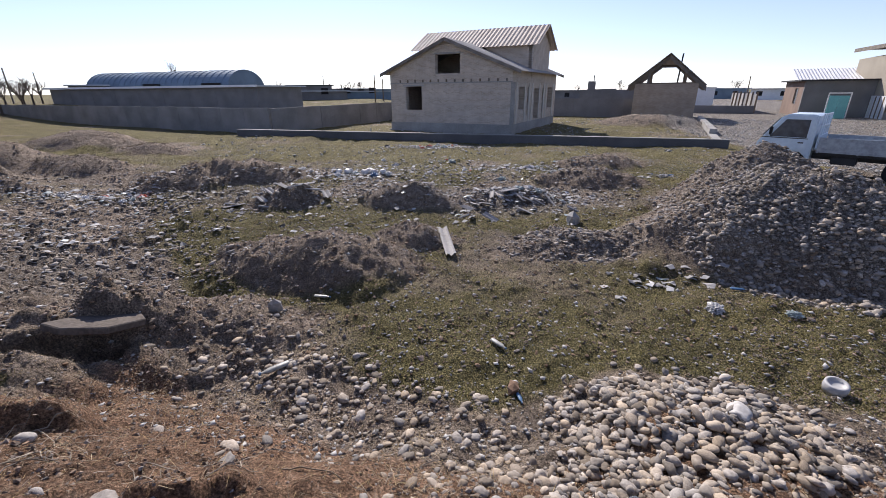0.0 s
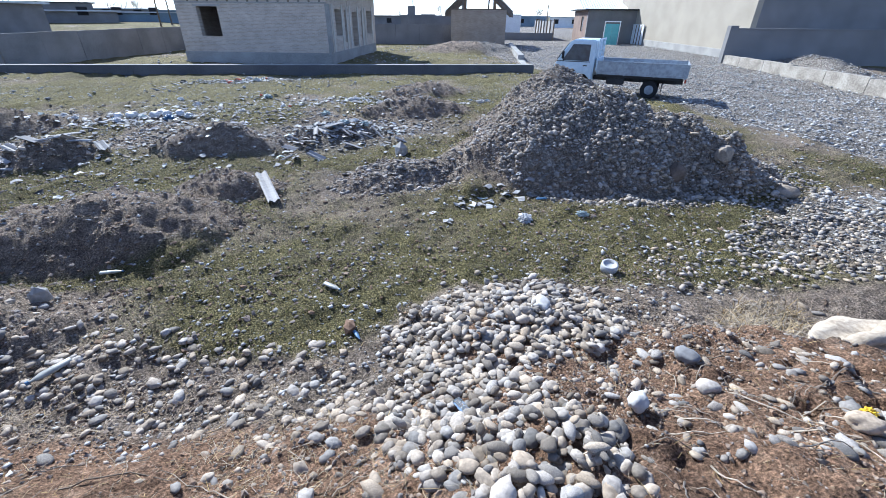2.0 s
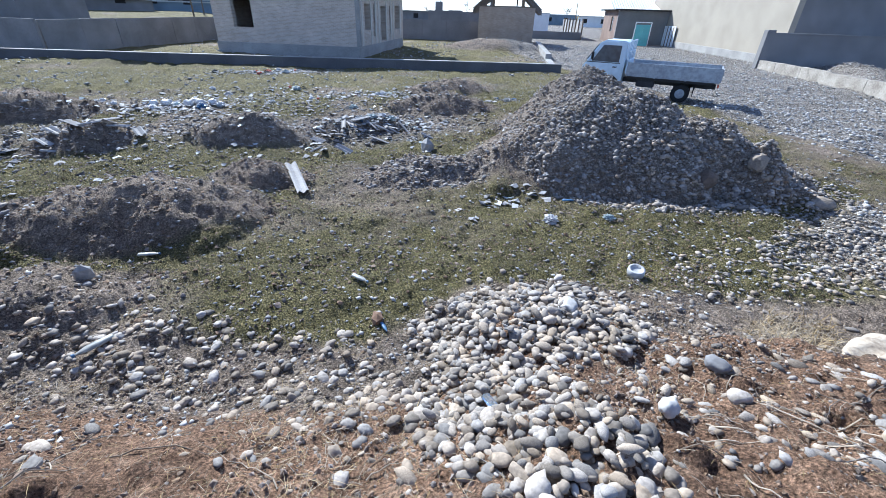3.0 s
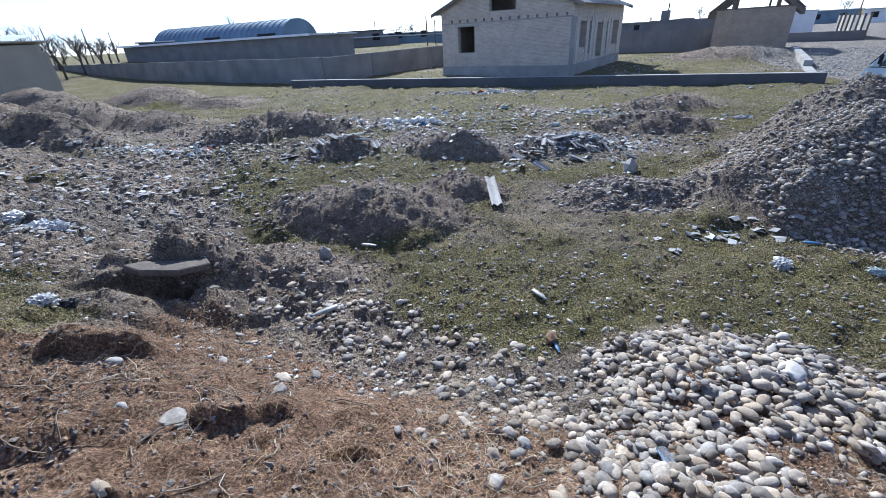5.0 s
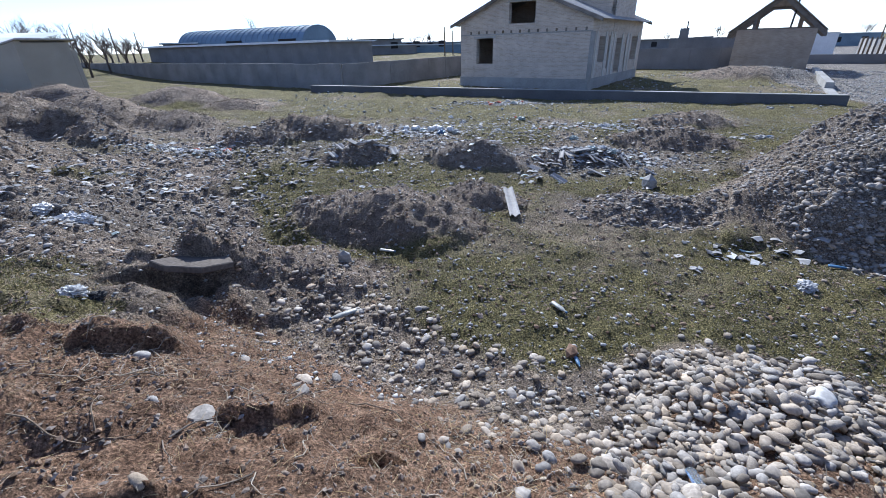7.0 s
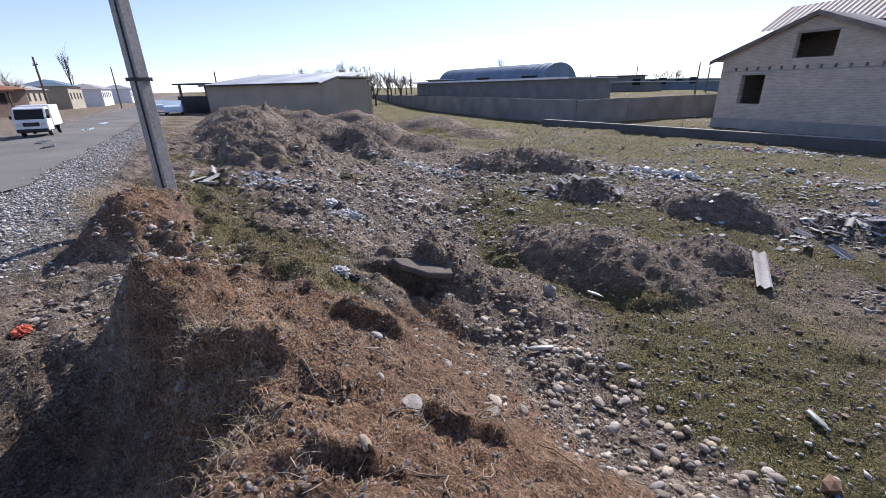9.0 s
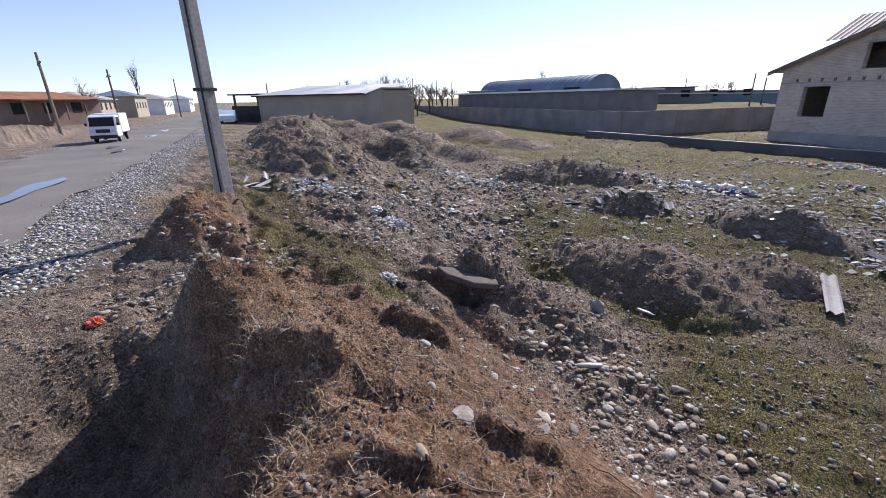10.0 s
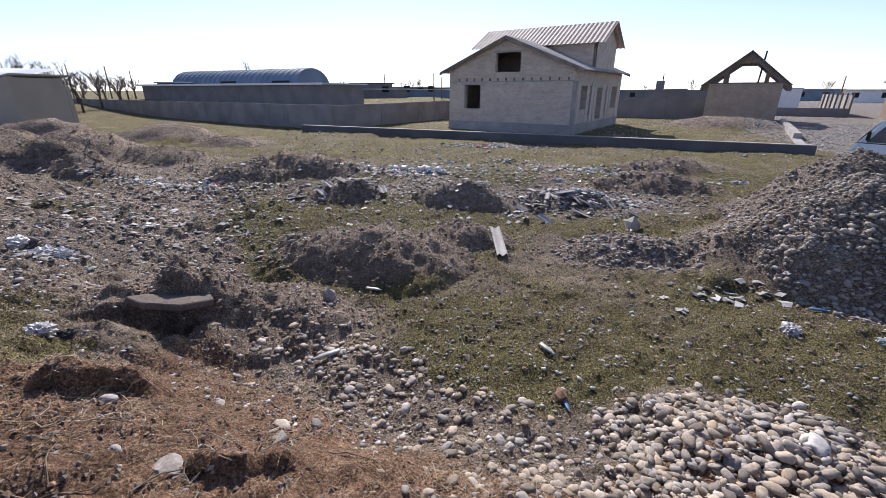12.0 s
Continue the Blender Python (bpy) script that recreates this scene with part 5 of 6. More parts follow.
def bag(name, x, y, s, mat, label, seed, cat="plastic bag", group=""):
    ob = part(name, lump(seed, s, s * 0.8, s * 0.55, 0.55, 4, 3.2), mat)
    lay(ob, x, y, s * 0.25, rz=seed * 47)
    return tagged(ob, label, cat, group)


bag("plastic_bag", 3.62, 4.98, 0.12, PLASTIC, "crumpled white plastic bag lying on grass", 1)
bag("plastic_bag", 4.54, 4.79, 0.08, TEALPLASTIC, "crumpled pale teal plastic bag lying on grass", 3)
bag("plastic_bag", -3.72, 2.55, 0.11, PLASTIC, "torn black and white plastic bag on bare earth", 4)
bag("plastic_bag", -3.58, 2.62, 0.07, CHASSIS, "torn scrap of black plastic on bare earth", 5)
bag("plastic_bag", -6.8, 4.81, 0.14, PLASTIC, "crumpled pale plastic bag lying on rubble", 6)
bag("cloth_rag", -5.14, 0.12, 0.075, REDPLASTIC, "faded red rag lying on dark gravel", 7, "rag")
bag("yellow_wrapper", 3.08, 0.66, 0.04, YELLOW, "small crumpled yellow wrapper lying on soil", 8, "wrapper")


def bottle(x, y, rz, s=1.0, mat=MILKY, label="empty crushed plastic bottle lying on turf", cap=BLUEPLASTIC):
    th = thing("plastic_bottle", pose(x, y, at_ground(x, y) + 0.04 * s, 90, 0, rz) @ Matrix.Scale(s, 4), label, "bottle", "discarded bottles")
    bm = bmesh.new()
    prof = [(0.0, -0.13), (0.033, -0.13), (0.036, -0.12), (0.034, -0.06), (0.037, -0.02), (0.036, 0.05), (0.02, 0.1), (0.013, 0.12), (0.013, 0.135)]
    k = 14
    rows = [[bm.verts.new((r * math.cos(2 * math.pi * j / k), r * 0.55 * math.sin(2 * math.pi * j / k), z)) for j in range(k)] for r, z in prof[1:]]
    for p, q in zip(rows, rows[1:]):
        for j in range(k):
            bm.faces.new((p[j], p[(j + 1) % k], q[(j + 1) % k], q[j]))
    bm.faces.new(rows[0][::-1]), bm.faces.new(rows[-1])
    part("bottle_body", bm, mat, th, smooth=True)
    part("cap", tube(bmesh.new(), (0, 0, 0.13), (0, 0, 0.15), 0.015, sides=12), cap, th)
    return th


bottle(0.61, 4.08, 35, 0.85)
bottle(-1.8, 3.72, -50, 1.15, MILKY, "milky plastic bottle lying among cobbles")
bottle(-1.79, 5.5, 80, 0.9, MILKY, "white plastic bottle lying below an earth heap")
bottle(0.7, 3.2, 10, 0.5, BLUEPLASTIC, "small blue plastic bottle beside a brick")
bottle(4.35, 5.6, 75, 0.8, BLUEPLASTIC, "blue plastic bottle at the foot of a stone heap")
bottle(1.12, 1.68, 10, 0.9, GLASS, "clear plastic bottle lying on cobbles")


def tub(x, y, r):
    bm = bmesh.new()
    k = 24
    prof = [(r * 0.9, 0), (r, r * 0.5), (r * 0.95, r), (r * 0.72, r * 1.06), (r * 0.62, r * 0.8)]
    rows = [[bm.verts.new((q * math.cos(2 * math.pi * j / k), q * math.sin(2 * math.pi * j / k), z)) for j in range(k)] for q, z in prof]
    for p, q in zip(rows, rows[1:]):
        for j in range(k):
            bm.faces.new((p[j], p[(j + 1) % k], q[(j + 1) % k], q[j]))
    bm.faces.new(rows[0][::-1]), bm.faces.new(rows[-1])
    bmesh.ops.recalc_face_normals(bm, faces=bm.faces)
    ob = part("plastic_tub", bm, PLASTIC, smooth=True)
    lay(ob, x, y, 0.02, 9, -6, 0)
    return tagged(ob, "dirty white plastic tub tipped on the ground", "tub")


tub(3.88, 3.42, 0.105)


def rock(x, y, sx, sy, sz, mat, label, seed, lift=0.0, name="rock", cat="rock", group="", level=3):
    ob = part(name, lump(seed, sx, sy, sz, 0.28, level, 1.4), mat, smooth=level > 2)
    lay(ob, x, y, lift, 0, 0, seed * 61)
    return tagged(ob, label, cat, group)


rock(2.98, 9.3, 0.2, 0.14, 0.22, CONCRETE, "grey lump of concrete standing on turf", 11, 0.06, "concrete_lump", "rubble", level=1)
rock(7.62, 4.98, 0.17, 0.13, 0.17, STONE, "large angular rock on the stone heap", 12, 0.04, level=2)
rock(6.72, 5.12, 0.19, 0.15, 0.16, CLOD, "large brown clod on the stone heap", 13, 0.03, "earth_clod", "clod", level=2)
rock(8.5, 4.25, 0.2, 0.14, 0.12, STONE, "large rounded boulder beside the stone heap", 14, 0.02)
rock(-2.24, 4.92, 0.1, 0.05, 0.12, CONCRETE, "small upright lump of concrete in soil", 15, 0.05, "concrete_lump", "rubble", level=1)
rock(0.66, 3.32, 0.1, 0.065, 0.06, BROKENBRICK, "brown broken brick lying among cobbles", 16, 0.03, "broken_brick", "brick", level=1)
rock(-1.68, 1.47, 0.11, 0.08, 0.035, STONE, "flat grey stone lying on bare earth", 17, 0.01, level=2)
rock(-2.52, 1.95, 0.06, 0.045, 0.035, STONE, "pale rounded stone in a small pit", 18, 0.02)
rock(-1.42, 2.03, 0.09, 0.045, 0.035, STONE, "long pale rounded stone on bare earth", 19, 0.01)
rock(-1.58, 2.36, 0.085, 0.06, 0.035, STONE, "oval pale rounded stone on bare earth", 20, 0.01)
rock(1.97, 1.2, 0.07, 0.055, 0.055, PALESTONE, "bright pale rounded stone on loose soil", 21, 0.03)
rock(2.34, 2.66, 0.1, 0.075, 0.05, PALESTONE, "smooth white boulder on the cobble heap", 22, 0.05)
rock(2.8, 1.53, 0.09, 0.065, 0.045, GREYWALL, "large dark grey rounded stone on loose soil", 31, 0.02)
rock(2.58, 1.2, 0.07, 0.055, 0.045, STONE, "rounded two-toned stone on loose soil", 32, 0.02)
rock(2.95, 0.62, 0.09, 0.065, 0.05, STONE, "large blue-grey rounded stone on loose soil", 23, 0.03)
rock(3.2, 0.75, 0.085, 0.06, 0.05, STONE, "large rounded stone on loose soil", 24, 0.03)

# ---- loose stones ----


def ico_base(level):
    bm = bmesh.new()
    bmesh.ops.create_icosphere(bm, subdivisions=level, radius=1.0)
    v = np.array([q.co[:] for q in bm.verts])
    f = np.array([[q.index for q in p.verts] for p in bm.faces])
    bm.free()
    return v, f


OCT = np.array([(1, 0, 0), (-1, 0, 0), (0, 1, 0), (0, -1, 0), (0, 0, 1), (0, 0, -1)], float), np.array([(0, 2, 4), (2, 1, 4), (1, 3, 4), (3, 0, 4), (2, 0, 5), (1, 2, 5), (3, 1, 5), (0, 3, 5)])
ICO = {0: OCT, 1: ico_base(1), 2: ico_base(2)}


def scatter(name, xs, ys, size, mat, label, category, level=1, flat=0.55, sink=0.25, lift=None, smooth=True, jag=0.12, long=1.5):
    """Many small lumps joined into one sheet of loose stuff."""
    bv, bf = ICO[level]
    n = len(xs)
    z = ground_height(xs, ys)
    if lift is not None:
        z = z + lift
    k = len(bv)
    jit = 1 + jag * rng.standard_normal((n, k, 1))
    flat = flat * rng.uniform(0.6, 1.15, n)
    s = size[:, None] * np.stack([rng.uniform(0.9, long, n), rng.uniform(0.7, 1.1, n), flat], -1)
    p = bv[None] * jit * s[:, None, :]
    tilt = rng.normal(0, 0.3, n)
    c, q = np.cos(tilt)[:, None], np.sin(tilt)[:, None]
    x0, z0 = p[..., 0] * c - p[..., 2] * q, p[..., 0] * q + p[..., 2] * c
    a = rng.uniform(0, 2 * math.pi, n)
    c, q = np.cos(a)[:, None], np.sin(a)[:, None]
    v = np.stack([x0 * c - p[..., 1] * q + xs[:, None], x0 * q + p[..., 1] * c + ys[:, None], z0 + (z + size * flat * (1 - 2 * sink))[:, None]], -1)
    f = bf[None] + (np.arange(n) * k)[:, None, None]
    ob = fast_mesh(name, v.reshape(-1, 3), f.reshape(-1, 3), mat, smooth)
    return tagged(ob, label, category, kind="stuff")


def ellipse_points(n, cx, cy, a, b, turn=0.0, gauss=False):
    if gauss:
        p = rng.normal(0, 0.5, (n, 2))
    else:
        r, w = np.sqrt(rng.random(n)), rng.uniform(0, 2 * math.pi, n)
        p = np.stack([r * np.cos(w), r * np.sin(w)], -1)
    c, q = math.cos(radians(turn)), math.sin(radians(turn))
    x, y = p[:, 0] * a, p[:, 1] * b
    return cx + x * c - y * q, cy + x * q + y * c


def cat(*pairs):
    return np.concatenate([p[0] for p in pairs]), np.concatenate([p[1] for p in pairs])


def sizes(n, lo, hi, power=2.0):
    return lo + (hi - lo) * rng.random(n) ** power


# the heap of river cobbles: the nearest as single stones, the rest joined
BASE = Matrix.Translation((1.8, 2.4, 0.3))
heap = thing("cobble_heap", BASE, "low heap of pale rounded river cobbles", "stone heap")
COB = []
for i in range(10):
    bm = lump(60 + i, 1.0 + 0.06 * i, 0.8, 0.36 + 0.025 * i, 0.34, 2, 1.3)
    me = bpy.data.meshes.new("cobble")
    bm.to_mesh(me)
    bm.free()
    for p in me.polygons:
        p.use_smooth = True
    me.materials.append(STONE)
    COB.append(me)
hx, hy = cat(ellipse_points(190, 2.05, 2.75, 1.05, 0.72, -8), ellipse_points(110, 1.15, 1.55, 0.42, 0.8, 12))
hz = ground_height(hx, hy)
hs = sizes(300, 0.034, 0.078, 1.5)
hs[:190] *= 0.72
hs[190:] *= 0.62
for i in range(300):
    ob = new("cobble", COB[i % 10])
    ob.parent = heap
    ob.matrix_local = BASE.inverted() @ pose(hx[i], hy[i], hz[i] + 0.02 + 0.05 * rng.random(), rng.normal(0, 18), rng.normal(0, 18), rng.uniform(0, 360)) @ Matrix.Scale(hs[i], 4)
x, y = cat(ellipse_points(1300, 2.05, 2.75, 1.2, 0.82, -8), ellipse_points(650, 1.15, 1.55, 0.55, 0.95, 12), ellipse_points(120, 2.7, 3.1, 0.9, 0.5, -25, True))
scatter("cobble_scatter", x, y, sizes(len(x), 0.014, 0.05, 1.5), STONE, "pale rounded river cobbles spread round the heap", "cobbles", 2, 0.6, 0.3, lift=rng.uniform(-0.02, 0.03, len(x)))
# band along the foot of the bank
x, y = cat(ellipse_points(330, -0.35, 3.1, 1.9, 0.5, -24), ellipse_points(170, -1.9, 3.8, 0.9, 0.7, -30, True), ellipse_points(90, -1.2, 3.2, 2.0, 0.7, -24, True), ellipse_points(130, 0.4, 1.9, 0.8, 0.7, -20, True), ellipse_points(40, -0.3, 2.2, 0.9, 0.5, -20))
scatter("cobble_band", x, y, sizes(len(x), 0.012, 0.05, 2.2), STONE, "pale cobbles strewn along the foot of the bank", "cobbles", 2, 0.55, 0.25)
# stones on the bank, near
x, y = cat((rng.uniform(-4.5, 5.5, 420), rng.uniform(0.2, 3.0, 420)), ellipse_points(260, 2.6, 1.3, 1.4, 0.8, -15))
keep = (x > 0.3) | (rng.random(len(x)) < 0.35)
pick = rng.permutation(np.flatnonzero(keep))[:300]
bx, by = x[pick], y[pick]
bz = ground_height(bx, by)
BASE = Matrix.Translation((0.5, 1.6, 0.8))
strewn = thing("strewn_stones", BASE, "small rounded stones strewn over the bare bank", "stones")
bs = sizes(len(bx), 0.012, 0.055, 2.0)
for i in range(len(bx)):
    ob = new("stone", COB[i % 10])
    ob.parent = strewn
    ob.matrix_local = BASE.inverted() @ pose(bx[i], by[i], bz[i] + 0.15 * bs[i], rng.normal(0, 12), rng.normal(0, 12), rng.uniform(0, 360)) @ Matrix.Scale(bs[i], 4)
x, y = cat(ellipse_points(420, 2.7, 1.4, 1.5, 0.9, -15), ellipse_points(160, 3.4, 2.3, 0.9, 0.6, -20, True))
scatter("bank_gravel", x, y, sizes(len(x), 0.007, 0.034, 2.4), STONE, "small pale stones lying on the bare earth bank", "stones", 1, 0.6, 0.25)
# small stones all over the field
x, y = rng.uniform(-13, 14, 60000), 2.5 + 22 * rng.random(60000) ** 1.2
den = 0.35 + 1.3 * np.clip(fbm(x, y, 0.45, 3) + 0.25, 0, 1)
keep = (rng.random(60000) < den) & (road_side(x, y) > 4.6)
scatter("field_stones", x[keep], y[keep], sizes(int(keep.sum()), 0.005, 0.036, 3.2), GRAVEL, "small pale stones scattered over thin turf", "stones", 0, 0.55, 0.2)
# stony ground beyond the footing
x, y = rng.uniform(-15, 17, 5200), rng.uniform(20, 46, 5200)
keep = rng.random(5200) < np.clip(0.35 + 1.8 * fbm(x, y, 0.25, 3), 0.05, 1)
scatter("plot_stones", x[keep], y[keep], sizes(int(keep.sum()), 0.02, 0.10, 2.0), GRAVEL, "pale stones scattered over the house plot", "stones", 0, 0.6, 0.2)
# the big heaps of stony spoil
x, y = cat(ellipse_points(9000, 6.6, 6.7, 2.9, 2.3, -25), ellipse_points(4000, 7.75, 10.3, 2.5, 2.0), ellipse_points(2500, 8.1, 5.3, 2.0, 1.4, -35))
scatter("spoil_stones", x, y, sizes(len(x), 0.009, 0.044, 2.5), HEAPSTONE, "grey stones and clods covering the spoil heaps", "stones", 1, 0.75, 0.3)
x, y = cat(ellipse_points(420, 7.4, 5.0, 2.0, 0.7, -30), ellipse_points(320, 5.3, 5.7, 1.6, 0.7, -40), ellipse_points(160, 6.2, 6.6, 2.0, 1.6))
scatter("spoil_cobbles", x, y, sizes(len(x), 0.02, 0.06, 2.2), STONE, "larger pale stones at the foot of the spoil heap", "stones", 2, 0.7, 0.3)
# gravel of the yard
x, y = rng.uniform(8, 40, 52000), rng.uniform(-2, 42, 52000)
_, grey, _ = zones(x, y)
near = 1 - 0.6 * ease(14, 32, np.hypot(x, y))
keep = (rng.random(52000) < grey * near) & (x > 8.5) & (np.hypot(x - 7.5, y - 8) > 4.2)
scatter("yard_gravel", x[keep], y[keep], sizes(int(keep.sum()), 0.024, 0.062, 1.6), GRAVEL, "pale grey gravel spread over the yard", "gravel", 1, 0.6, 0.25)
x, y = cat(ellipse_points(1500, 8.2, 2.6, 2.6, 1.1, -10), ellipse_points(300, 6.0, 3.0, 1.8, 0.8))
scatter("loose_gravel", x, y, sizes(len(x), 0.018, 0.05, 1.8), STONE, "loose grey cobbles at the grass edge", "gravel", 1, 0.55, 0.25)
# gravel verge of the road
a, t = 38 * rng.random(15000) ** 1.7 - 7, rng.normal(0.6, 0.55, 15000)
x, y = -10.2 - 0.928 * a + 0.371 * t, 0.1 + 0.371 * a + 0.928 * t
keep = (t > -0.6) & (t < 1.9) & ((x < -6.5) | (t < 0.5)) & (np.hypot(x, y) > 2.0)
scatter("verge_gravel", x[keep], y[keep], sizes(int(keep.sum()), 0.012, 0.038, 2.0), GRAVEL, "pale gravel along the verge of the road", "gravel", 1, 0.55, 0.25)
# rubble patches and stony ground at the far left
x, y = cat(ellipse_points(900, 2.55, 7.7, 1.5, 1.0), ellipse_points(1300, -5.5, 12.0, 4.5, 2.0), ellipse_points(1500, 1.4, 12.5, 4.5, 2.4), ellipse_points(1600, -6.0, 5.4, 2.8, 2.6, 0), ellipse_points(700, -5.4, 1.2, 1.6, 1.0), ellipse_points(5000, -17, 12.5, 11, 6.5, -20), ellipse_points(1500, -8.5, 8.5, 4, 3), ellipse_points(900, 17.5, 37, 5, 2.5, -26), ellipse_points(500, -3.0, 17, 6, 1.8), ellipse_points(900, 32.0, 17.5, 4.2, 1.2, 62))
scatter("rubble", x, y, sizes(len(x), 0.012, 0.07, 2.6) * np.clip(0.35 + 0.06 * np.hypot(x, y), 0.4, 1.0), HEAPSTONE, "grey broken rubble strewn over the ground", "rubble", 1, 0.5, 0.2, jag=0.22)
# clods of earth on heaps and bank
xs_, ys_ = [], []
for q in HEAPS[:33]:
    m = int(80 + 420 * min(q[2] * q[3], 2.6))
    px, py = ellipse_points(m, q[0], q[1], q[2] * 1.1, q[3] * 1.1, q[4])
    xs_.append(px), ys_.append(py)
bx, by = rng.uniform(-5, 5, 2000), rng.uniform(0.1, 3.2, 2000)
fx, fy = rng.uniform(-11, 12, 14000), 2.6 + 12 * rng.random(14000) ** 1.2
x, y = np.concatenate(xs_ + [bx, fx]), np.concatenate(ys_ + [by, fy])
scatter("earth_clods", x, y, sizes(len(x), 0.006, 0.035, 2.6) * np.where((y < 3.6) & (np.abs(x) < 5.5), 0.55, 1.0), CLOD, "crumbled brown clods of earth on the heaps", "clods", 1, 0.62, 0.35, smooth=False, jag=0.2)

# crumbs of soil on the bare bank and the field
x, y = cat((rng.uniform(-5.5, 6.0, 36000), rng.uniform(-0.3, 3.4, 36000)), (rng.uniform(-8, 9, 40000), 3.0 + 7 * rng.random(40000) ** 1.2))
keep = rng.random(len(x)) < np.clip(0.55 + 1.5 * fbm(x, y, 1.1, 3), 0.05, 1)
x, y = x[keep], y[keep]
scatter("soil_crumbs", x, y, sizes(len(x), 0.004, 0.02, 2.2), CRUMB, "crumbs of loose brown soil over bank and field", "soil crumbs", 0, 0.8, 0.3, smooth=False, jag=0.2)

# ---- grass, straw and twigs ----


def blades(name, xs, ys, length, width, rise, mat, label, category, curl=0.5):
    """Thin bent blades, each of two joined faces, rising from the ground."""
    n = len(xs)
    z = ground_height(xs, ys)
    a = rng.uniform(0, 2 * math.pi, n)
    dx, dy = np.cos(a), np.sin(a)
    sx, sy = -dy * width / 2, dx * width / 2
    up = length * np.sin(rise)
    out = length * np.cos(rise)
    base = np.stack([xs, ys, z - 0.004], -1)
    side = np.stack([sx, sy, np.zeros(n)], -1)
    midp = base + np.stack([dx * out * 0.45, dy * out * 0.45, up * (0.5 + 0.25 * curl)], -1)
    tip = base + np.stack([dx * out, dy * out, up * (1 - 0.4 * curl)], -1)
    v = np.stack([base - side, base + side, midp + side * 0.8, midp - side * 0.8, tip + side * 0.25, tip - side * 0.25], 1).reshape(-1, 3)
    i = np.arange(n)[:, None] * 6
    f = np.concatenate([i + np.array([[0, 1, 2, 3]]), i + np.array([[3, 2, 4, 5]])], 0)
    ob = fast_mesh(name, v, f, mat, False)
    return tagged(ob, label, category, kind="stuff")


x, y = rng.uniform(-10, 12, 330000), 2.4 + 14 * rng.random(330000) ** 1.25
turf, _, _ = zones(x, y)
keep = rng.random(len(x)) < np.clip(turf * 1.6 - 0.3, 0, 1)
x, y = x[keep], y[keep]
k = len(x)
blades("turf_grass", x, y, sizes(k, 0.02, 0.06, 1.5), sizes(k, 0.003, 0.008), rng.uniform(0.5, 1.4, k), GRASS, "short sparse green grass of the field", "grass")
x, y = rng.uniform(-10, 12, 150000), 2.6 + 13 * rng.random(150000) ** 1.25
keep = rng.random(len(x)) < np.clip(0.35 + 1.6 * fbm(x, y, 0.8, 3), 0.05, 1)
x, y = x[keep], y[keep]
k = len(x)
blades("dry_grass", x, y, sizes(k, 0.02, 0.09, 2), sizes(k, 0.002, 0.005), rng.uniform(0.05, 0.9, k), STRAW, "short dry straw-coloured grass among the turf", "dry grass")
x, y = rng.uniform(-5.5, 5.5, 80000), rng.uniform(-0.6, 3.4, 80000)
s = road_side(x, y)
keep = (rng.random(len(x)) < 0.25 + 1.2 * np.clip(fbm(x, y, 0.9, 3) + 0.15, 0, 1)) & (np.hypot(x, y) > 0.7) & ((x < 1.0) | (rng.random(len(x)) < 0.4))
x, y = x[keep], y[keep]
k = len(x)
blades("straw_litter", x, y, sizes(k, 0.02, 0.13, 2.2), sizes(k, 0.002, 0.0045), rng.normal(0.12, 0.16, k), STRAW, "dry straw and dead stems on the bank", "straw")
x, y = ellipse_points(2600, -3.3, 0.55, 1.4, 0.5)
k = len(x)
blades("dry_tufts", x, y, sizes(k, 0.05, 0.2, 1.6), sizes(k, 0.002, 0.004), rng.uniform(0.2, 1.3, k), STRAW, "tufts of dry grass on the shaded bank", "dry grass")
x, y = rng.uniform(-6.5, -1.4, 16000), rng.uniform(-1.6, 0.7, 16000)
keep = rng.random(len(x)) < np.clip(0.4 + 1.6 * fbm(x, y, 1.2, 3), 0.05, 1)
x, y = x[keep], y[keep]
k = len(x)
blades("bank_side_straw", x, y, sizes(k, 0.03, 0.16, 2.0), sizes(k, 0.002, 0.0045), rng.uniform(0.05, 1.0, k), STRAW, "dry stems and straw below the broken bank", "straw")
x, y = rng.uniform(-6.5, -1.4, 4000), rng.uniform(-1.6, 0.7, 4000)
scatter("bank_side_clods", x, y, sizes(len(x), 0.004, 0.026, 3.0), CLOD, "brown clods and stones below the broken bank", "clods", 1, 0.65, 0.3, smooth=False, jag=0.2)
xs_, ys_ = [], []
for q in HEAPS[:9] + HEAPS[13:26]:
    px, py = ellipse_points(int(700 * q[2] * q[3]), q[0], q[1], q[2] * 0.95, q[3] * 0.95, q[4])
    xs_.append(px), ys_.append(py)
x, y = np.concatenate(xs_), np.concatenate(ys_)
k = len(x)
far = np.clip(np.hypot(x, y) / 9, 0.8, 2.2)
blades("dead_weeds", x, y, sizes(k, 0.04, 0.17, 1.8), sizes(k, 0.0025, 0.006) * far, rng.uniform(0.0, 0.8, k), WEED, "dead brown weed stems covering the spoil mounds", "dead weeds")
x, y = cat(ellipse_points(2600, -10.2, 2.3, 1.2, 0.7), ellipse_points(1500, -25.5, 27.0, 2.5, 1.2), ellipse_points(900, 4.6, 2.0, 0.5, 0.3))
k = len(x)
blades("hay_patch", x, y, sizes(k, 0.06, 0.25, 1.6), sizes(k, 0.004, 0.009), rng.uniform(0.05, 0.9, k), STRAW, "flattened patch of orange dry hay", "hay")


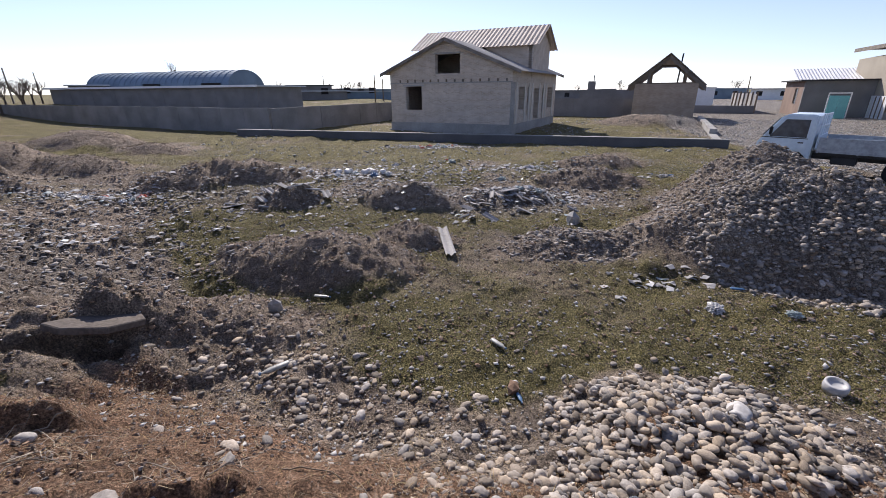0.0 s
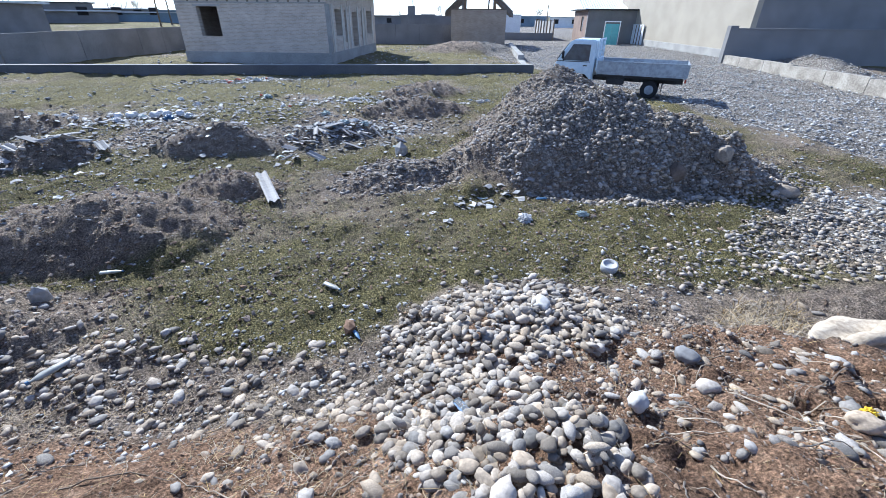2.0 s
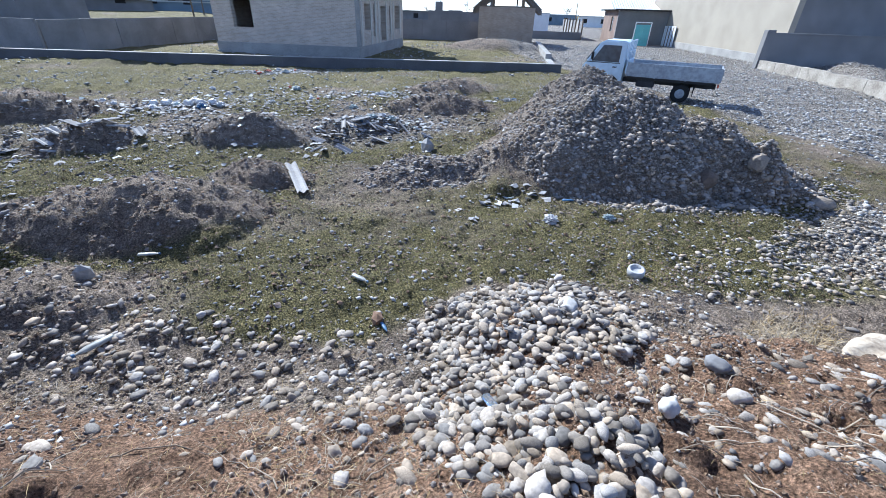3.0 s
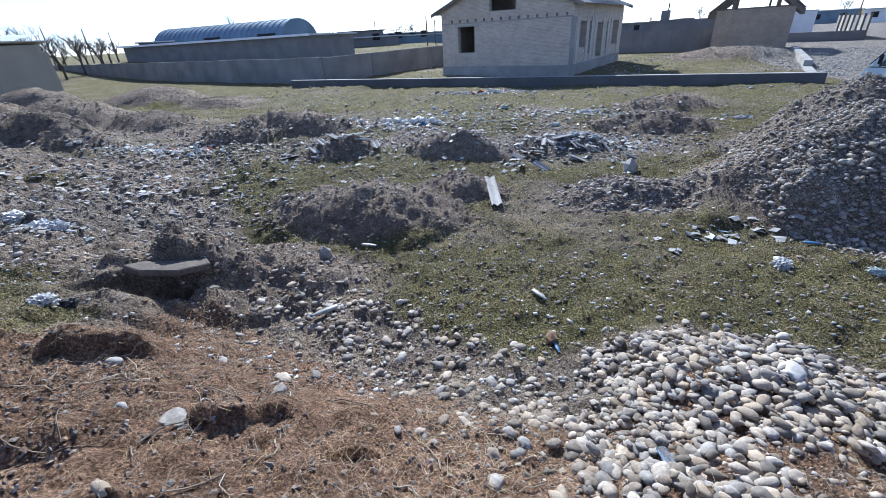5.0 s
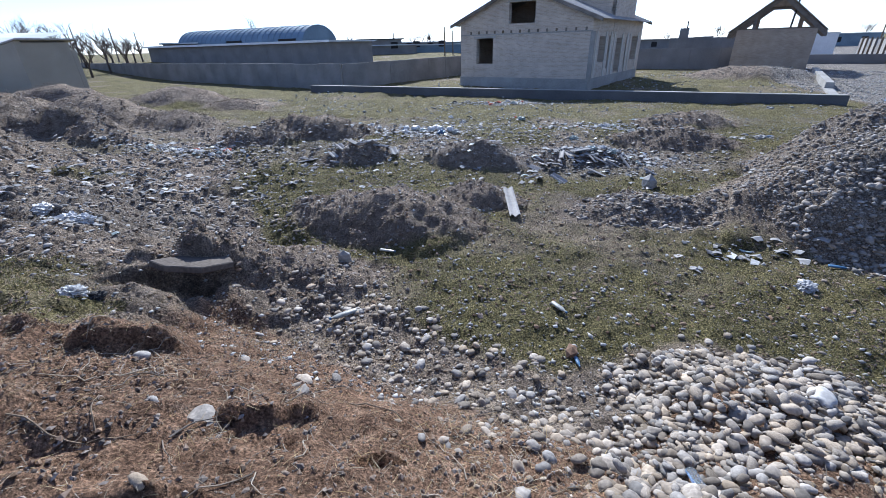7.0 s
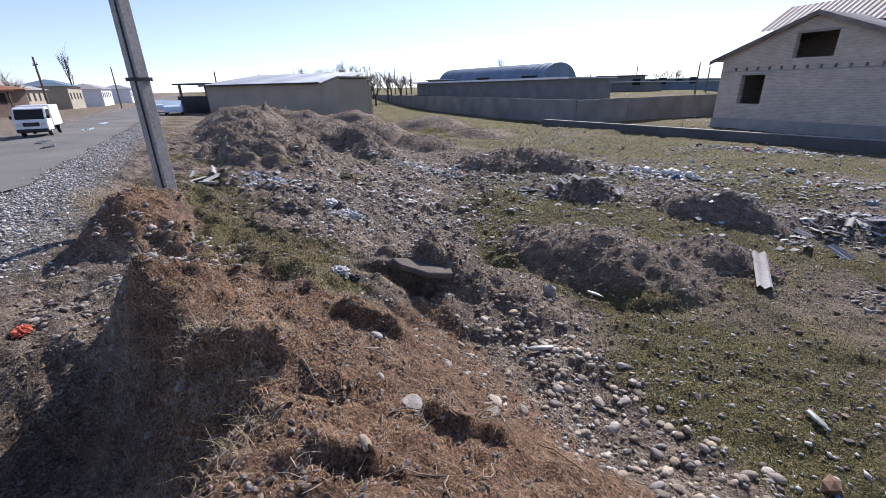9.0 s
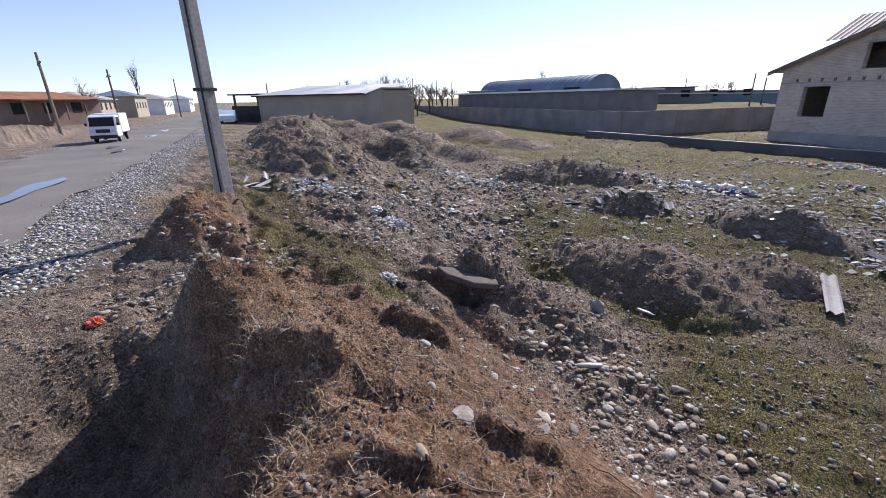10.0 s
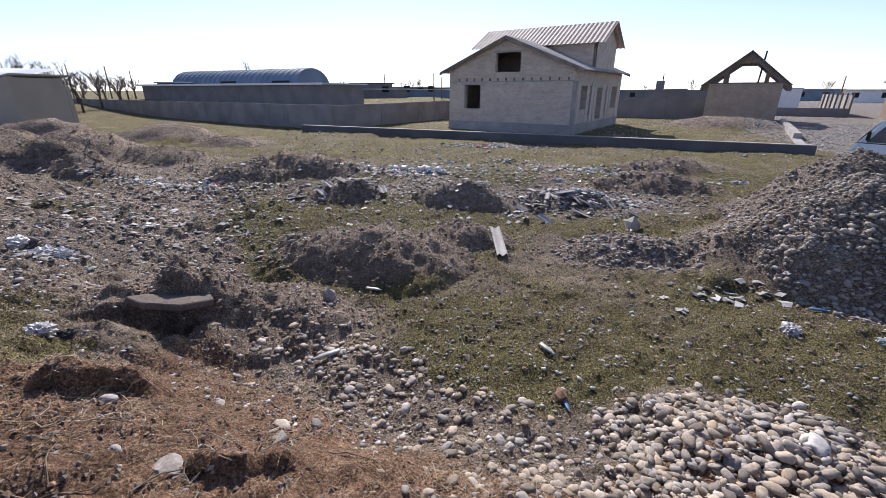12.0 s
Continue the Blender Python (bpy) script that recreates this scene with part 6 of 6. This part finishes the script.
def twig(seed):
    r = random.Random(seed)
    x, y = r.choice(((r.uniform(-3.2, 0.6), r.uniform(0.9, 2.6)), (r.uniform(0.8, 3.6), r.uniform(0.5, 1.6))))
    bm = bmesh.new()
    p = Vector((0, 0, 0.012))
    a = r.uniform(0, 6.28)
    n = r.randint(5, 9)
    step = r.uniform(0.03, 0.07)
    pts = [p.copy()]
    for i in range(n):
        a += r.gauss(0, 0.35)
        p = p + Vector((math.cos(a) * step, math.sin(a) * step, 0))
        q = p.copy()
        q.z = at_ground(x + p.x, y + p.y) - at_ground(x, y) + 0.01 + 0.012 * math.sin(i)
        pts.append(q)
    rad = r.uniform(0.0025, 0.006)
    rows = []
    for i, q in enumerate(pts):
        d = (pts[min(i + 1, n)] - pts[max(i - 1, 0)]).normalized()
        side, up = d.cross(Vector((0, 0, 1))).normalized(), Vector((0, 0, 1))
        k = rad * (1 - 0.6 * i / n)
        rows.append([bm.verts.new(q + side * k * math.cos(w) + up * k * math.sin(w)) for w in (0, 1.257, 2.513, 3.77, 5.027)])
    for p0, p1 in zip(rows, rows[1:]):
        for j in range(5):
            bm.faces.new((p0[j], p0[(j + 1) % 5], p1[(j + 1) % 5], p1[j]))
    bm.faces.new(rows[0][::-1]), bm.faces.new(rows[-1])
    ob = part("twig", bm, PALEWOOD if r.random() < 0.6 else WOOD)
    ob.matrix_world = Matrix.Translation((x, y, at_ground(x, y)))
    return tagged(ob, "thin dry twig lying on the bare bank", "twig", "twigs on the bank")


for i in range(110):
    twig(i)

# ---- rubbish tips ----
TIPS = [(-10.2, 11.6, 2.2, 0.8, 260), (-0.4, 22.6, 2.2, 0.6, 260), (2.4, 11.6, 1.5, 0.7, 150), (-3.4, 14.6, 1.6, 0.8, 130), (3.4, 16.2, 2.4, 1.0, 140), (-8.9, 4.9, 0.9, 0.6, 110), (-5.9, 4.5, 0.4, 0.5, 30), (3.2, 6.0, 1.0, 0.5, 16), (-1.0, 17.0, 4.0, 2.2, 150), (7.2, 14.5, 0.8, 0.5, 25), (-8.0, 8.0, 2.6, 1.6, 110), (-4.0, 13.0, 7.0, 2.5, 250), (0.5, 11.0, 5.5, 2.5, 130)]


def shards(name, mat, share, label, seed):
    """Small bent scraps, each a thin folded plate."""
    r = np.random.default_rng(seed)
    xs, ys = [], []
    for cx, cy, a, b, n in TIPS:
        m = int(n * share)
        xs.append(cx + r.normal(0, a * 0.6, m)), ys.append(cy + r.normal(0, b * 0.6, m))
    x, y = np.concatenate(xs), np.concatenate(ys)
    n = len(x)
    z = ground_height(x, y)
    s = 0.012 + 0.075 * r.random(n) ** 2.4
    a = r.uniform(0, 6.28, n)
    base = np.array([(-1, -0.6, 0), (0, -0.7, 0.35), (1, -0.5, 0), (1, 0.6, 0.1), (0.1, 0.7, 0.45), (-1, 0.5, 0.1)])
    p = base[None] * s[:, None, None] * (1 + 0.35 * r.standard_normal((n, 6, 1)))
    top = p + np.array([0, 0, 0.006])
    p = np.concatenate([p, top], 1)
    c, q = np.cos(a)[:, None], np.sin(a)[:, None]
    v = np.stack([p[..., 0] * c - p[..., 1] * q + x[:, None], p[..., 0] * q + p[..., 1] * c + y[:, None], p[..., 2] + z[:, None] + 0.015], -1).reshape(-1, 3)
    quad = np.array([(0, 5, 4, 1), (1, 4, 3, 2), (6, 7, 10, 11), (7, 8, 9, 10), (0, 1, 7, 6), (1, 2, 8, 7), (2, 3, 9, 8), (3, 4, 10, 9), (4, 5, 11, 10), (5, 0, 6, 11)])
    f = (quad[None] + (np.arange(n) * 12)[:, None, None]).reshape(-1, 4)
    ob = fast_mesh(name, v, f, mat, False)
    return tagged(ob, label, "litter", kind="stuff")


shards("paper_litter", PAPER, 1.6, "scraps of white paper and plastic strewn about", 21)
shards("sheet_litter", SLATE, 1.5, "small grey fragments of cement sheet strewn about", 22)
shards("blue_litter", TEALPLASTIC, 0.16, "small teal plastic scraps strewn about", 23)
shards("dark_litter", CHASSIS, 0.35, "dark scraps of rubbish strewn about", 24)
rt = random.Random(9)
for cx, cy, a, b, n in TIPS[:7] + TIPS[8:10]:
    for i in range(max(3, n // 14)):
        x, y = cx + rt.gauss(0, a * 0.5), cy + rt.gauss(0, b * 0.5)
        mat, word = rt.choice(((PLASTIC, "white"), (PLASTIC, "white"), (PLASTIC, "white"), (BLUEPLASTIC, "blue"), (CHASSIS, "black"), (TEALPLASTIC, "pale green"), (REDPLASTIC, "red")))
        bag("rubbish_bag", x, y, rt.uniform(0.05, 0.15), mat, "crumpled %s plastic bag on a rubbish tip" % word, rt.randint(30, 90), "plastic bag", "rubbish bags")
for i in range(9):
    x, y = -2.9 + rt.gauss(0, 0.35), 15.0 + rt.gauss(0, 0.25)
    ob = part("white_sack", lump(i + 130, 0.15, 0.11, 0.1, 0.3, 3, 1.3), PLASTIC, smooth=True)
    tagged(lay(ob, x, y, 0.08, rz=i * 40), "full white plastic sack on rubble", "sack", "white sacks")
